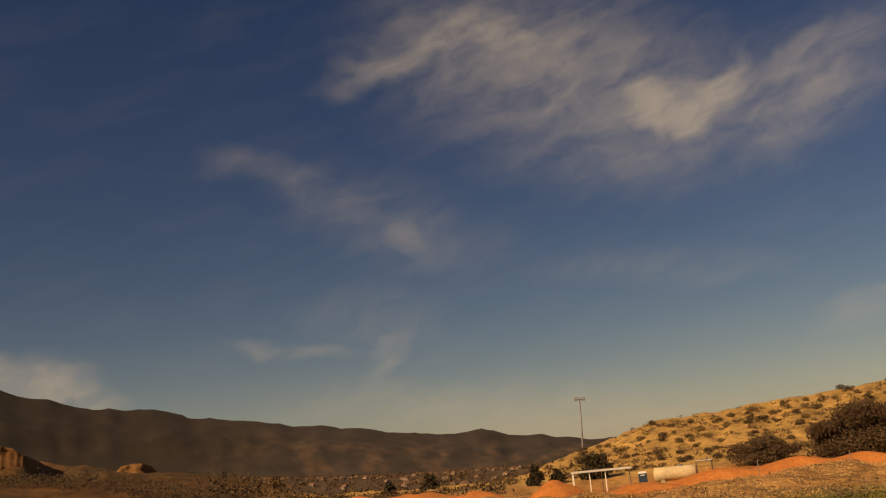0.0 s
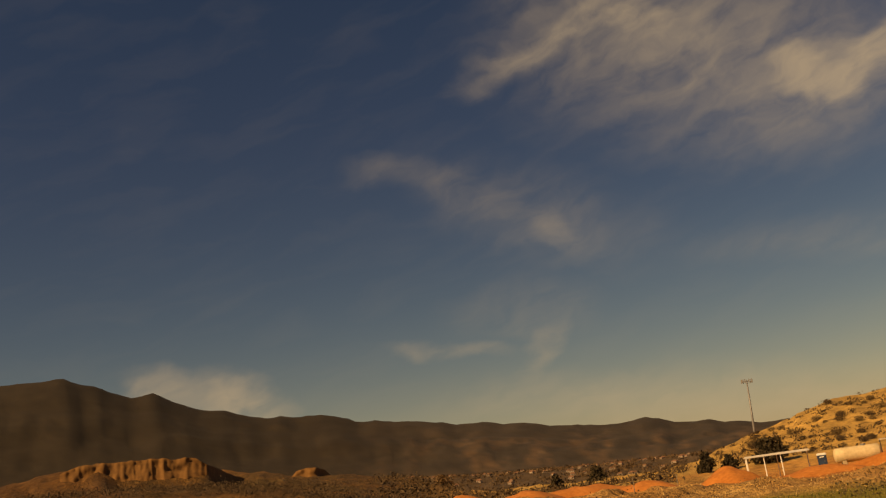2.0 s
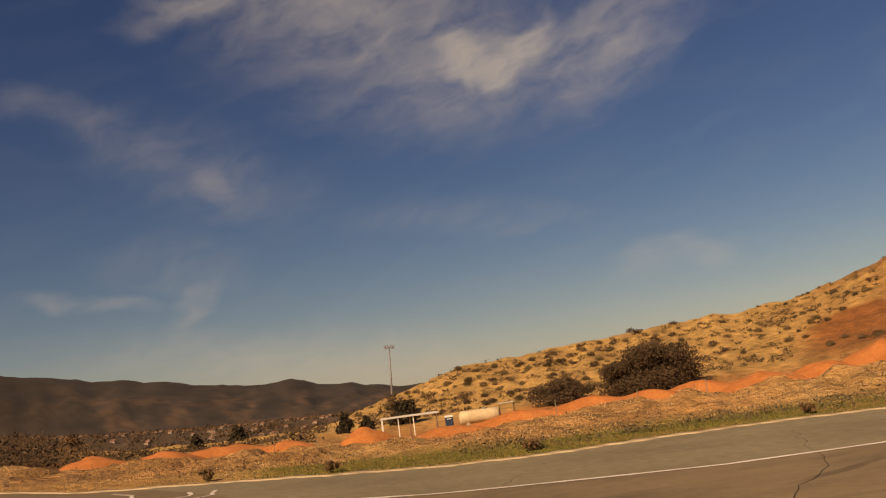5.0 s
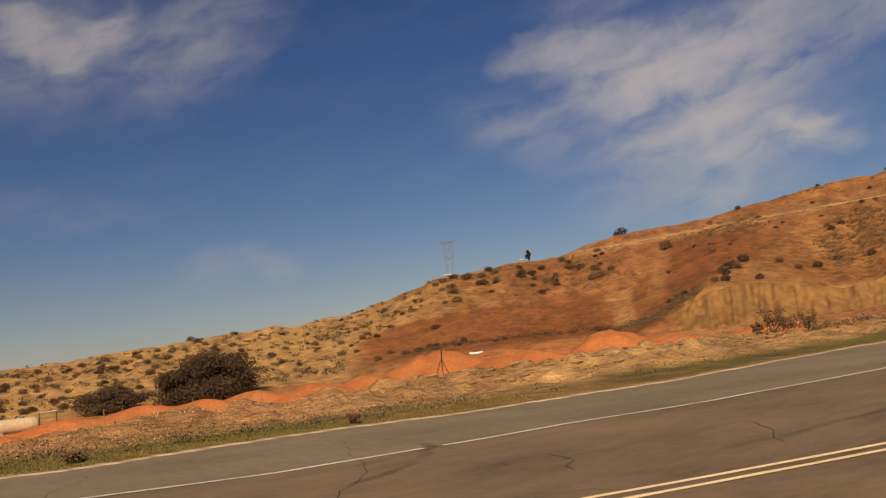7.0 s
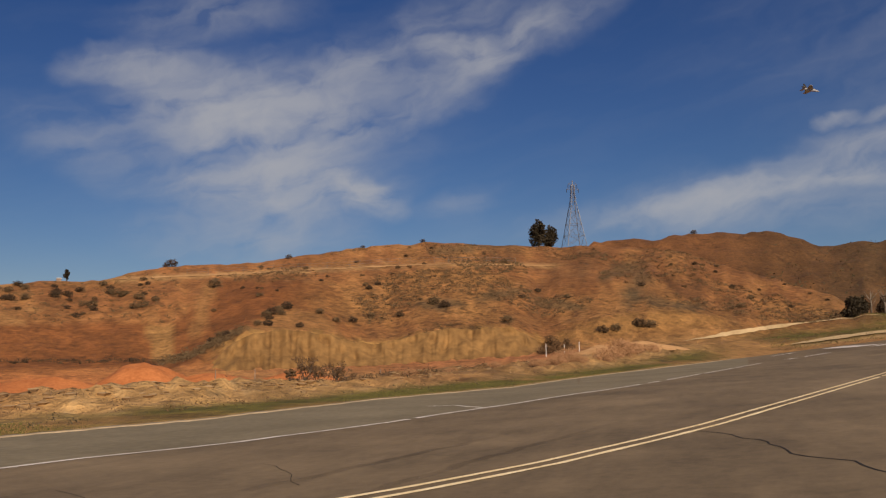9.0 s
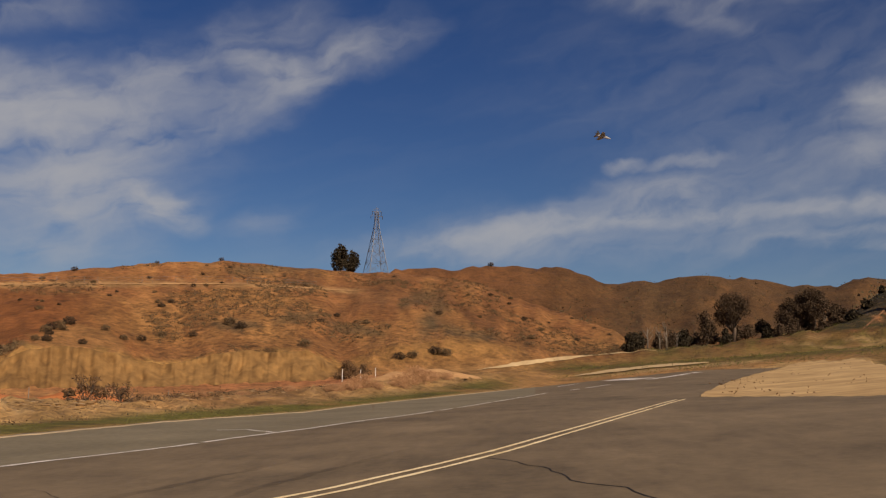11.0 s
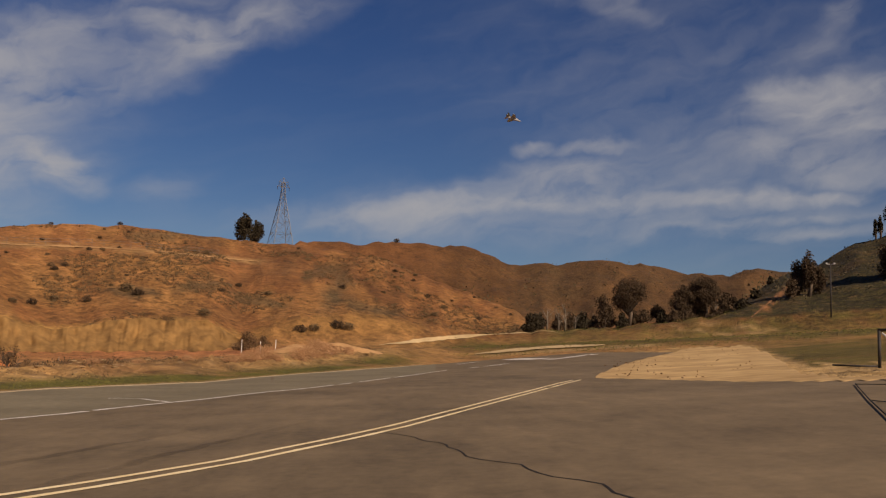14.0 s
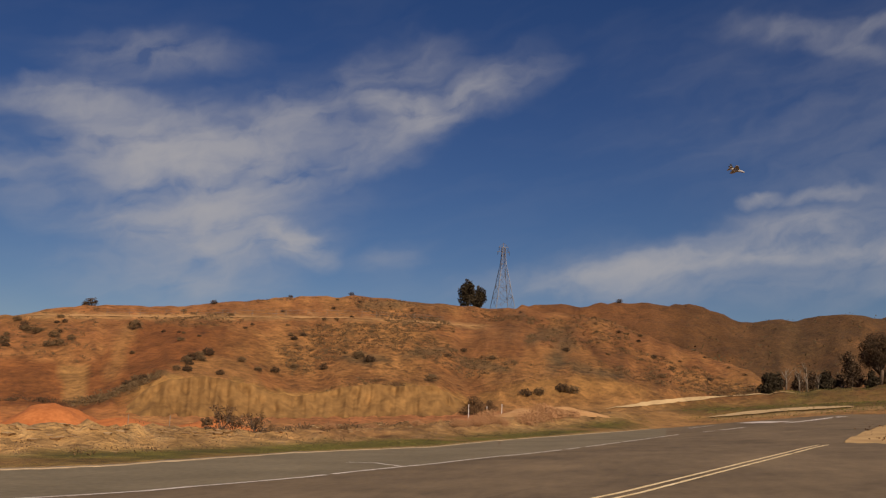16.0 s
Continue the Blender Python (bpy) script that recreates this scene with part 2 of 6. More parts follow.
def soil_material():
    """Bare ground: soil colour, with some haze and shade in it, from the ground's attribute, mottled by stones and dry
    growth.
    """
    m, n, l, b = material("soil", 0.95)
    at = n.new("ShaderNodeAttribute")
    at.attribute_name = "soil"
    tc = n.new("ShaderNodeTexCoord")
    fac = None
    for scale, detail, amp in ((3.4, 4, 0.5), (0.8, 7, 1.35), (0.22, 6, 0.95), (0.03, 5, 0.5), (0.004, 6, 0.2)):
        q = n.new("ShaderNodeTexNoise")
        q.inputs["Scale"].default_value, q.inputs["Detail"].default_value, q.inputs["Roughness"].default_value = scale, detail, 0.65
        l.new(tc.outputs["Object"], q.inputs["Vector"])
        k = n.new("ShaderNodeMath")
        k.operation = "MULTIPLY_ADD"
        l.new(q.outputs["Fac"], k.inputs[0])
        k.inputs[1].default_value = amp * 1.5
        if fac is None:
            k.inputs[2].default_value = -1.60
        else:
            l.new(fac, k.inputs[2])
        fac = k.outputs[0]
    low = n.new("ShaderNodeMath")
    low.operation = "MAXIMUM"
    l.new(fac, low.inputs[0])
    low.inputs[1].default_value = 0.22
    fac = low.outputs[0]
    # dry bushes: dark specks of two sizes where growth covers the soil
    for scale, lo, hi, dark in ((0.5, 0.53, 0.61, 0.55), (1.4, 0.55, 0.63, 0.45)):
        q = n.new("ShaderNodeTexNoise")
        q.inputs["Scale"].default_value, q.inputs["Detail"].default_value, q.inputs["Roughness"].default_value = scale, 4, 0.6
        l.new(tc.outputs["Object"], q.inputs["Vector"])
        rg = n.new("ShaderNodeMapRange")
        rg.inputs["From Min"].default_value, rg.inputs["From Max"].default_value, rg.inputs["To Max"].default_value = lo, hi, dark
        l.new(q.outputs["Fac"], rg.inputs["Value"])
        k = n.new("ShaderNodeMath")
        k.operation = "MULTIPLY"
        l.new(rg.outputs[0], k.inputs[0])
        l.new(at.outputs["Alpha"], k.inputs[1])
        keep = n.new("ShaderNodeMath")
        keep.operation = "SUBTRACT"
        keep.inputs[0].default_value = 1.0
        l.new(k.outputs[0], keep.inputs[1])
        mulf = n.new("ShaderNodeMath")
        mulf.operation = "MULTIPLY"
        l.new(fac, mulf.inputs[0])
        l.new(keep.outputs[0], mulf.inputs[1])
        fac = mulf.outputs[0]
    mul = n.new("ShaderNodeVectorMath")
    mul.operation = "SCALE"
    l.new(at.outputs["Color"], mul.inputs[0])
    l.new(fac, mul.inputs["Scale"])
    straw = n.new("ShaderNodeTexNoise")
    straw.inputs["Scale"].default_value, straw.inputs["Detail"].default_value, straw.inputs["Roughness"].default_value = 0.42, 5, 0.62
    l.new(tc.outputs["Object"], straw.inputs["Vector"])
    rg = n.new("ShaderNodeMapRange")
    rg.inputs["From Min"].default_value, rg.inputs["From Max"].default_value, rg.inputs["To Max"].default_value = 0.54, 0.68, 0.6
    l.new(straw.outputs["Fac"], rg.inputs["Value"])
    k = n.new("ShaderNodeMath")
    k.operation = "MULTIPLY"
    l.new(rg.outputs[0], k.inputs[0])
    l.new(at.outputs["Alpha"], k.inputs[1])
    dry = n.new("ShaderNodeMixRGB")
    dry.blend_type = "ADD"
    dry.inputs[2].default_value = (0.17, 0.098, 0.040, 1)
    l.new(k.outputs[0], dry.inputs[0])
    l.new(mul.outputs[0], dry.inputs[1])
    l.new(dry.outputs[0], b.inputs["Base Color"])
    bp = n.new("ShaderNodeBump")
    bp.inputs["Strength"].default_value, bp.inputs["Distance"].default_value = 0.7, 0.5
    l.new(fac, bp.inputs["Height"])
    l.new(bp.outputs[0], b.inputs["Normal"])
    return m


def asphalt_material():
    m, n, l, b = material("asphalt", 0.85)
    tc = n.new("ShaderNodeTexCoord")
    noises = []
    for scale, stretch, detail in ((40.0, (1, 1, 1), 3), (0.35, (1, 1, 1), 6), (0.10, (0.5, 1.6, 1), 5), (1.6, (0.35, 1.5, 1), 5), (6.0, (1, 1, 1), 7)):
        mp = n.new("ShaderNodeMapping")
        mp.inputs["Scale"].default_value = stretch
        mp.inputs["Rotation"].default_value = (0, 0, radians(16))
        l.new(tc.outputs["Object"], mp.inputs[0])
        q = n.new("ShaderNodeTexNoise")
        q.inputs["Scale"].default_value, q.inputs["Detail"].default_value, q.inputs["Roughness"].default_value = scale, detail, 0.62
        l.new(mp.outputs[0], q.inputs["Vector"])
        noises.append(q.outputs["Fac"])
    s = None
    for f, amp in zip(noises, (0.4, 1.2, 1.2, 0.75, 0.7)):
        k = n.new("ShaderNodeMath")
        k.operation = "MULTIPLY_ADD"
        l.new(f, k.inputs[0])
        k.inputs[1].default_value = amp
        k.inputs[2].default_value = 0.0
        if s is not None:
            l.new(s, k.inputs[2])
        s = k.outputs[0]
    rg = n.new("ShaderNodeMapRange")
    rg.inputs["From Min"].default_value, rg.inputs["From Max"].default_value = 1.62, 2.62
    l.new(s, rg.inputs["Value"])
    mx = n.new("ShaderNodeMixRGB")
    mx.inputs[1].default_value, mx.inputs[2].default_value = (0.082, 0.061, 0.036, 1), (0.236, 0.174, 0.100, 1)
    l.new(rg.outputs[0], mx.inputs[0])
    l.new(mx.outputs[0], b.inputs["Base Color"])
    bp = n.new("ShaderNodeBump")
    bp.inputs["Strength"].default_value, bp.inputs["Distance"].default_value = 0.25, 0.01
    l.new(noises[0], bp.inputs["Height"])
    l.new(bp.outputs[0], b.inputs["Normal"])
    return m


SOIL, ASPHALT = soil_material(), asphalt_material()
CLAY = grainy("orange_clay", (0.29, 0.092, 0.025), (0.50, 0.185, 0.058), 3.0, 0.35, bump=0.6)
KERB = grainy("pale_concrete", (0.26, 0.20, 0.13), (0.44, 0.34, 0.21), 6.0, 0.7)
YELLOW = grainy("yellow_paint", (0.72, 0.54, 0.26), (0.95, 0.80, 0.50), 9.0, 1.2, 0.7, bump=0.1)
WHITE = grainy("worn_white_paint", (0.42, 0.37, 0.31), (0.80, 0.75, 0.68), 7.0, 0.9, 0.7, bump=0.1)
CRACK = grainy("crack_filler", (0.012, 0.010, 0.009), (0.03, 0.026, 0.022), 8.0, 1.0)
BARK = grainy("bark", (0.05, 0.035, 0.025), (0.16, 0.12, 0.085), 8.0, 1.0)
PALE_BARK = grainy("pale_bark", (0.115, 0.095, 0.073), (0.26, 0.215, 0.165), 5.0, 1.0)
LEAF = grainy("dark_leaf", (0.017, 0.013, 0.007), (0.052, 0.038, 0.018), 3.0, 0.6, 0.8, bump=0, island=True)
OLIVE = grainy("olive_leaf", (0.045, 0.036, 0.018), (0.115, 0.088, 0.044), 3.0, 0.6, 0.8, bump=0, island=True)
BROWNLEAF = grainy("brown_leaf", (0.040, 0.026, 0.014), (0.098, 0.062, 0.033), 3.0, 0.6, 0.85, bump=0, island=True)
TANGLE = grainy("tangled_stems", (0.30, 0.155, 0.072), (0.48, 0.275, 0.135), 3.0, 0.6, 0.85, bump=0, island=True)
DRYLEAF = grainy("dry_leaf", (0.075, 0.042, 0.020), (0.19, 0.11, 0.05), 3.0, 0.6, 0.85, bump=0, island=True)
# leaf colour lightened in place of haze over the distant trees
VALLEYLEAF = grainy("valley_leaf", (0.050, 0.032, 0.018), (0.120, 0.070, 0.036), 3.0, 0.6, 0.85, bump=0, island=True)
STRAW = grainy("dry_grass", (0.36, 0.235, 0.10), (0.58, 0.40, 0.19), 2.0, 0.25, 0.9, bump=0, island=True)
GRASS = grainy("green_grass", (0.055, 0.06, 0.014), (0.17, 0.15, 0.04), 2.0, 0.25, 0.9, bump=0, island=True)
BRUSH = grainy("grey_brush", (0.080, 0.054, 0.026), (0.185, 0.120, 0.058), 3.0, 0.6, 0.85, bump=0, island=True)
GREY = grainy("grey_paint", (0.22, 0.22, 0.23), (0.36, 0.36, 0.37), 4.0, 0.8, 0.5, 0.0, 0.05)
ROCK = grainy("clay_stone", (0.25, 0.155, 0.07), (0.46, 0.32, 0.165), 4.0, 0.6, bump=0.5, island=True)
STEEL = grainy("weathered_steel", (0.12, 0.12, 0.125), (0.24, 0.24, 0.25), 5.0, 0.8, 0.55, 0.3, 0.1)
RUST = grainy("dark_steel", (0.03, 0.026, 0.024), (0.075, 0.065, 0.06), 6.0, 0.9, 0.6, 0.4, 0.1)
CREAM = grainy("cream_paint", (0.40, 0.31, 0.185), (0.58, 0.46, 0.29), 3.0, 0.5, 0.6, 0.0, 0.1)
WHITEPAINT = grainy("white_paint", (0.55, 0.52, 0.47), (0.80, 0.77, 0.72), 4.0, 0.6, 0.5, 0.0, 0.1)
BLUE = grainy("blue_plastic", (0.012, 0.026, 0.055), (0.025, 0.045, 0.08), 3.0, 0.6, 0.5, 0.0, 0.05)
SHEET = grainy("corrugated_roof", (0.38, 0.35, 0.32), (0.60, 0.57, 0.52), 5.0, 0.6, 0.5, 0.3, 0.1)
DARK = grainy("dark_rubber", (0.012, 0.012, 0.012), (0.03, 0.03, 0.028), 6.0, 0.8, 0.7, 0.0, 0.1)
STUCCO = grainy("stucco", (0.10, 0.07, 0.05), (0.42, 0.33, 0.26), 2.0, 0.3, 0.9, bump=0.1, random_tint=0.5)
ROOFTILE = grainy("roof_tile", (0.12, 0.055, 0.035), (0.25, 0.13, 0.08), 3.0, 0.3, 0.9, bump=0.2, random_tint=0.5)
GLASS = grainy("dark_window_glass", (0.02, 0.022, 0.025), (0.05, 0.055, 0.06), 2.0, 0.5, 0.15, 0.0, 0)


# ---- mesh tools ----
def mesh_of(name, verts, faces, mat, smooth=False):
    me = bpy.data.meshes.new(name)
    me.from_pydata([tuple(map(float, p)) for p in verts], [], [tuple(int(i) for i in f) for f in faces])
    me.materials.append(mat)
    if smooth:
        me.shade_smooth()
    return me


def part(name, me, parent=None, label=""):
    ob = new(name, me)
    if parent is not None:
        ob.parent = parent
    return tagged(ob, label) if label else ob


def join(*chunks):
    """Joins (verts, faces) chunks into one."""
    vs, fs, k = [], [], 0
    for v, f in chunks:
        vs.extend(v)
        fs.extend([tuple(i + k for i in q) for q in f])
        k += len(v)
    return vs, fs


def box(cx, cy, cz, sx, sy, sz, bevel=0.0):
    """A box (middle and sizes) with its upright and top edges taken off by bevel."""
    b = min(bevel, sx / 3, sy / 3, sz / 3)
    if b <= 0:
        v = [(cx + i * sx / 2, cy + j * sy / 2, cz + k * sz / 2) for k in (-1, 1) for j in (-1, 1) for i in (-1, 1)]
        return v, [(0, 2, 3, 1), (4, 5, 7, 6), (0, 1, 5, 4), (2, 6, 7, 3), (0, 4, 6, 2), (1, 3, 7, 5)]
    ring = []
    for z, inset in ((-sz / 2, 0), (sz / 2 - b, 0), (sz / 2, b)):
        x, y = sx / 2 - inset, sy / 2 - inset
        ring.append([(cx + p, cy + q, cz + z) for p, q in ((x - b, -y), (x, -y + b), (x, y - b), (x - b, y), (-x + b, y), (-x, y - b), (-x, -y + b), (-x + b, -y))])
    v = [p for r in ring for p in r]
    f = [tuple(range(7, -1, -1)), tuple(range(16, 24))]
    for k in (0, 8):
        f += [(k + i, k + (i + 1) % 8, k + 8 + (i + 1) % 8, k + 8 + i) for i in range(8)]
    return v, f


def tube(points, radii, sides=8):
    """A tapered round bar along points."""
    v, f = [], []
    pts = [Vector(p) for p in points]
    for i, p in enumerate(pts):
        d = (pts[min(i + 1, len(pts) - 1)] - pts[max(i - 1, 0)]).normalized()
        s = d.cross(Vector((0, 0, 1)) if abs(d.z) < 0.9 else Vector((1, 0, 0))).normalized()
        u = s.cross(d)
        for k in range(sides):
            a = 2 * math.pi * k / sides
            v.append(tuple(p + radii[i] * (math.cos(a) * s + math.sin(a) * u)))
    for i in range(len(pts) - 1):
        for k in range(sides):
            f.append((i * sides + k, i * sides + (k + 1) % sides, (i + 1) * sides + (k + 1) % sides, (i + 1) * sides + k))
    f.append(tuple(range(sides - 1, -1, -1)))
    f.append(tuple(range((len(pts) - 1) * sides, len(pts) * sides)))
    return v, f


rng = np.random.default_rng(7)


def leaf_quads(centres, size, lift=0.0):
    """Small leaf-sized quads of random turn round the given centres."""
    c = np.asarray(centres, float)
    n = len(c)
    d1 = rng.normal(size=(n, 3))
    d1 /= np.linalg.norm(d1, axis=1, keepdims=True)
    d2 = np.cross(d1, rng.normal(size=(n, 3)))
    d2 /= np.linalg.norm(d2, axis=1, keepdims=True)
    s = size * rng.uniform(0.6, 1.4, (n, 1))
    quad = np.stack([c - d1 * s, c + d2 * s * 0.6, c + d1 * s, c - d2 * s * 0.6], 1).reshape(-1, 3)
    quad[:, 2] += lift
    return quad, [(4 * i, 4 * i + 1, 4 * i + 2, 4 * i + 3) for i in range(n)]


def crown_points(lobes, n, hollow=0.55):
    """Points in the outer shell of some lobes (x, y, z, rx, ry, rz), with uneven clumps and gaps."""
    vol = np.array([l[3] * l[4] * l[5] for l in lobes]) ** 0.7
    pick = rng.choice(len(lobes), n, p=vol / vol.sum())
    L = np.array(lobes)[pick]
    d = rng.normal(size=(n, 3))
    d /= np.linalg.norm(d, axis=1, keepdims=True)
    r = rng.uniform(hollow ** 3, 1.0, (n, 1)) ** (1 / 3)
    bump = 1 + 0.16 * np.sin(d[:, :1] * 7 + L[:, :1] * 3) * np.sin(d[:, 1:2] * 6 + 1) + 0.12 * np.sin(d[:, 2:] * 11 + d[:, :1] * 5)
    return L[:, :3] + d * r * bump * L[:, 3:]


# ---- the lie of the land ----
def value_noise(x, y, seed=0):
    xi, yi = np.floor(x).astype(np.int64), np.floor(y).astype(np.int64)
    fx, fy = x - xi, y - yi
    fx, fy = fx * fx * (3 - 2 * fx), fy * fy * (3 - 2 * fy)

    def h(i, j):
        n = (i * 374761393 + j * 668265263 + seed * 974634721) & 0xFFFFFFFF
        n = ((n ^ (n >> 13)) * 1274126177) & 0xFFFFFFFF
        return ((n ^ (n >> 16)) & 0xFFFF) / 65535.0

    return (h(xi, yi) * (1 - fx) + h(xi + 1, yi) * fx) * (1 - fy) + (h(xi, yi + 1) * (1 - fx) + h(xi + 1, yi + 1) * fx) * fy


def fbm(x, y, octaves=4, seed=0):
    s, a = 0.0, 0.5
    for k in range(octaves):
        s = s + a * (value_noise(x * 2 ** k, y * 2 ** k, seed + k) - 0.5)
        a *= 0.55
    return s


def curve(*pairs):
    """A profile over the bearing (degrees, left positive): bearing, value pairs."""
    p = sorted(zip(pairs[::2], pairs[1::2]))
    xs, ys = np.array([q[0] for q in p]), np.array([q[1] for q in p])
    return lambda az: np.interp(az, xs, ys)


# all heights are angles of elevation, in degrees from the eye; distances in metres
pave_r = curve(-140, 100, -118, 105, -101, 112, -93, 112, -89, 82, -82, 54, -76, 43, -70, 35, -64, 29, -59, 26.5, -46, 23.5, -36, 21.5, -25, 19.8, -12, 20.8, 1.6, 24, 20, 30, 60, 30)
pave_el = curve(-140, 3.0, -118, 2.25, -110, 1.55, -105.6, 1.12, -101, 0.95, -93, 0.05, -89, -0.42, -82, -1.18, -78, -1.70, -70, -2.28, -65, -2.75, -59, -3.30, -47, -3.92, -38, -4.05, -25, -4.40, -18.7, -4.30, -12, -3.9, 1.6, -2.85, 20, 0.1, 60, 0.5)
verge_el = curve(-140, 3.2, -118, 2.5, -110, 1.85, -101, 1.15, -93, 0.40, -83, -0.72, -74, -1.45, -66, -2.10, -53, -2.80, -47, -3.10, -38, -3.35, -25, -3.45, -12, -3.15, 1.5, -2.24, 20, 0.6, 60, 1.0)
berm_el = curve(-140, 3.4, -118, 2.85, -110, 2.2, -101, 1.55, -93, 0.95, -87, 0.60, -80, -0.18, -74, -0.65, -67, -0.95, -61, -1.02, -55, -1.15, -49, -1.50, -43, -1.50, -35, -1.85, -28, -1.85, -19, -2.25, -12, -2.0, -7, -1.70, 1.5, -1.40, 10, -0.3, 20, 1.0, 60, 1.2)
base_r = curve(-140, 150, -97, 180, -90, 165, -80, 150, -60, 140, 60, 140)
base_el = curve(-140, 4.0, -118, 3.4, -109, 2.75, -102, 2.35, -97.3, 1.9, -92.5, 1.55, -87, 0.95, -80, 0.50, -71, 0.08, -63, -0.10, -57, -0.25, -50, -0.35, -46, -0.75, -40, -1.10, -29, -1.25, -19, -1.55, -13, -1.55, -6, -1.75, 0, -1.55, 5, -0.75, 12, 0.4, 20, 1.3, 60, 2.0)
bank_el = curve(-140, 4.3, -118, 3.9, -109, 3.05, -97.3, 2.0, -92.5, 2.0, -91.3, 2.19, -89.6, 2.55, -86.4, 2.8, -83.1, 2.3, -80.05, 1.3, -78.9, 1.6, -77.9, 1.99, -74, 1.94, -72.4, 1.7, -71.2, 1.26, -69.6, 1.12, -68.2, 1.26, -67, 1.71, -64, 1.98, -62, 1.98, -60.3, 1.06, -58.9, 0.44, -57.2, 0.0, -52, 0.1, -46.6, 0.10, -40, -0.6, -29, -0.95, -19, -1.30, -13, -1.40, -6, -1.6, 0, -1.3, 5, -0.4, 12, 0.9, 20, 1.9, 60, 2.4)
bench_el = curve(-82, 5.6, -81, 5.62, -78, 5.78, -74.3, 5.88, -71, 5.85, -67.6, 5.64, -64.3, 5.52, -61.5, 5.31, -58.8, 5.2, -55.6, 5.0, -53.8, 4.9)
ridge_r = curve(-140, 330, -112, 300, -110, 260, -97.5, 215, -93, 240, -86, 265, -75, 255, -60, 240, -40, 225, -13, 200, 0, 190, 10, 255, 14.9, 275, 15.5, 238, 60, 250)
ridge_el = curve(-140, 15, -125, 11.5, -117.7, 8.2, -115.7, 7.55, -114.06, 6.5, -112.3, 5.95, -111, 5.1, -110, 4.2, -109, 3.25, -102.7, 2.62, -97.7, 2.05, -97.1, 2.98, -96.4, 3.45, -94.3, 4.2, -91.8, 4.98, -90.1, 5.6, -88.5, 6.25, -85.5, 6.85, -82.2, 6.85, -75.3, 7.25, -72.7, 7.36, -70.3, 7.18, -67.1, 6.82, -63.8, 6.4, -59.7, 6.04, -57.2, 5.98, -55.5, 5.6, -53.4, 5.0, -50.2, 4.88, -46.0, 4.50, -43.5, 3.70, -40.3, 2.78, -35.7, 2.55, -29.2, 2.05, -20.8, 1.50, -17.6, 0.55, -13.4, -0.75, -10, -1.45, -5, -1.55, 0, -1.0, 3.8, 0.5, 8.5, 1.30, 10.3, 1.50, 13.2, 2.08, 15.4, 2.72, 18.9, 3.05, 20.6, 3.35, 21.5, 3.80, 27, 3.1, 60, 4.0)
far_el = curve(-140, 5.2, -112, 6.0, -110.5, 6.25, -109.2, 5.97, -106.4, 5.85, -104.6, 6.22, -102.1, 6.48, -99.7, 6.4, -98.3, 6.32, -96.2, 6.17, -94.9, 6.53, -93.2, 7.02, -89.2, 7.16, -83.5, 7.14, -82, 6.4, -75, 5.5, -60, 4.0, -45, 2.0, -30, 0.5, -18, -1.2, -10, -1.35, 0, -1.0, 8, 0.5, 15, 1.5, 60, 3.0)
plain_el = curve(-180, -0.6, -30, -0.8, -12, -0.55, -6, -0.35, 0, 0.0, 8, 0.7, 20, 2.0, 60, 2.5, 180, -0.5)
mount_el = curve(-180, 3.0, -60, 1.2, -17, 0.80, -14, 1.40, -12.5, 1.46, -10.4, 2.14, -8.4, 1.95, -2.9, 2.80, -0.65, 3.18, 1.0, 3.26, 1.8, 3.58, 4.4, 3.98, 5.55, 4.18, 6.7, 4.22, 7.5, 4.61, 8.96, 4.95, 10.3, 4.98, 12.2, 5.28, 13.5, 5.55, 14.4, 5.92, 15.65, 6.08, 16.9, 6.54, 17.9, 7.1, 18.4, 7.35, 19.3, 7.17, 20.7, 7.54, 21.5, 8.03, 22.1, 8.12, 23.3, 8.65, 26, 8.5, 40, 9.0, 80, 5.0, 180, 3.0)


def front_of(az):
    """Bearings behind the camera run evenly from one rim of the view back to the other."""
    az = np.asarray(az, float)
    return np.where(az > 32, 32 - (az - 32) * 157 / 203, np.maximum(az, -125))


def slope_near(az):
    u = (front_of(az) + 46) / 70
    return -0.0098 - 0.0172 * u + 0.0161 * u ** 2 + 0.0190 * u ** 3 + 0.0419 * u ** 4


def offset_near(az):
    u = (front_of(az) + 46) / 70
    return 0.278 + 0.153 * u + 0.441 * u ** 2 - 0.114 * u ** 3 - 0.349 * u ** 4


def at_el(r, el):
    return EYE + r * np.tan(np.radians(el))


def pave_z(az, r):
    """Height of the paved ground."""
    def raw(q):
        t = np.clip(q / 9.0, 0, 1)
        return slope_near(az) * q + offset_near(az) * t * t * (3 - 2 * t)
    re = pave_r(az)
    return raw(r) + (at_el(re, pave_el(az)) - raw(re)) * np.clip(r / re, 0, 1.2) ** 3


def bank_jag(az):
    """The broken top edge of the clay bank."""
    az = np.asarray(az, float)
    inside = np.clip((-az - 56) / 4, 0, 1) * np.clip((84 + az) / 4, 0, 1)
    return inside * (fbm(az / 0.7 + 9, az * 0 + 3, 4, 77) * 0.9 - 0.05)


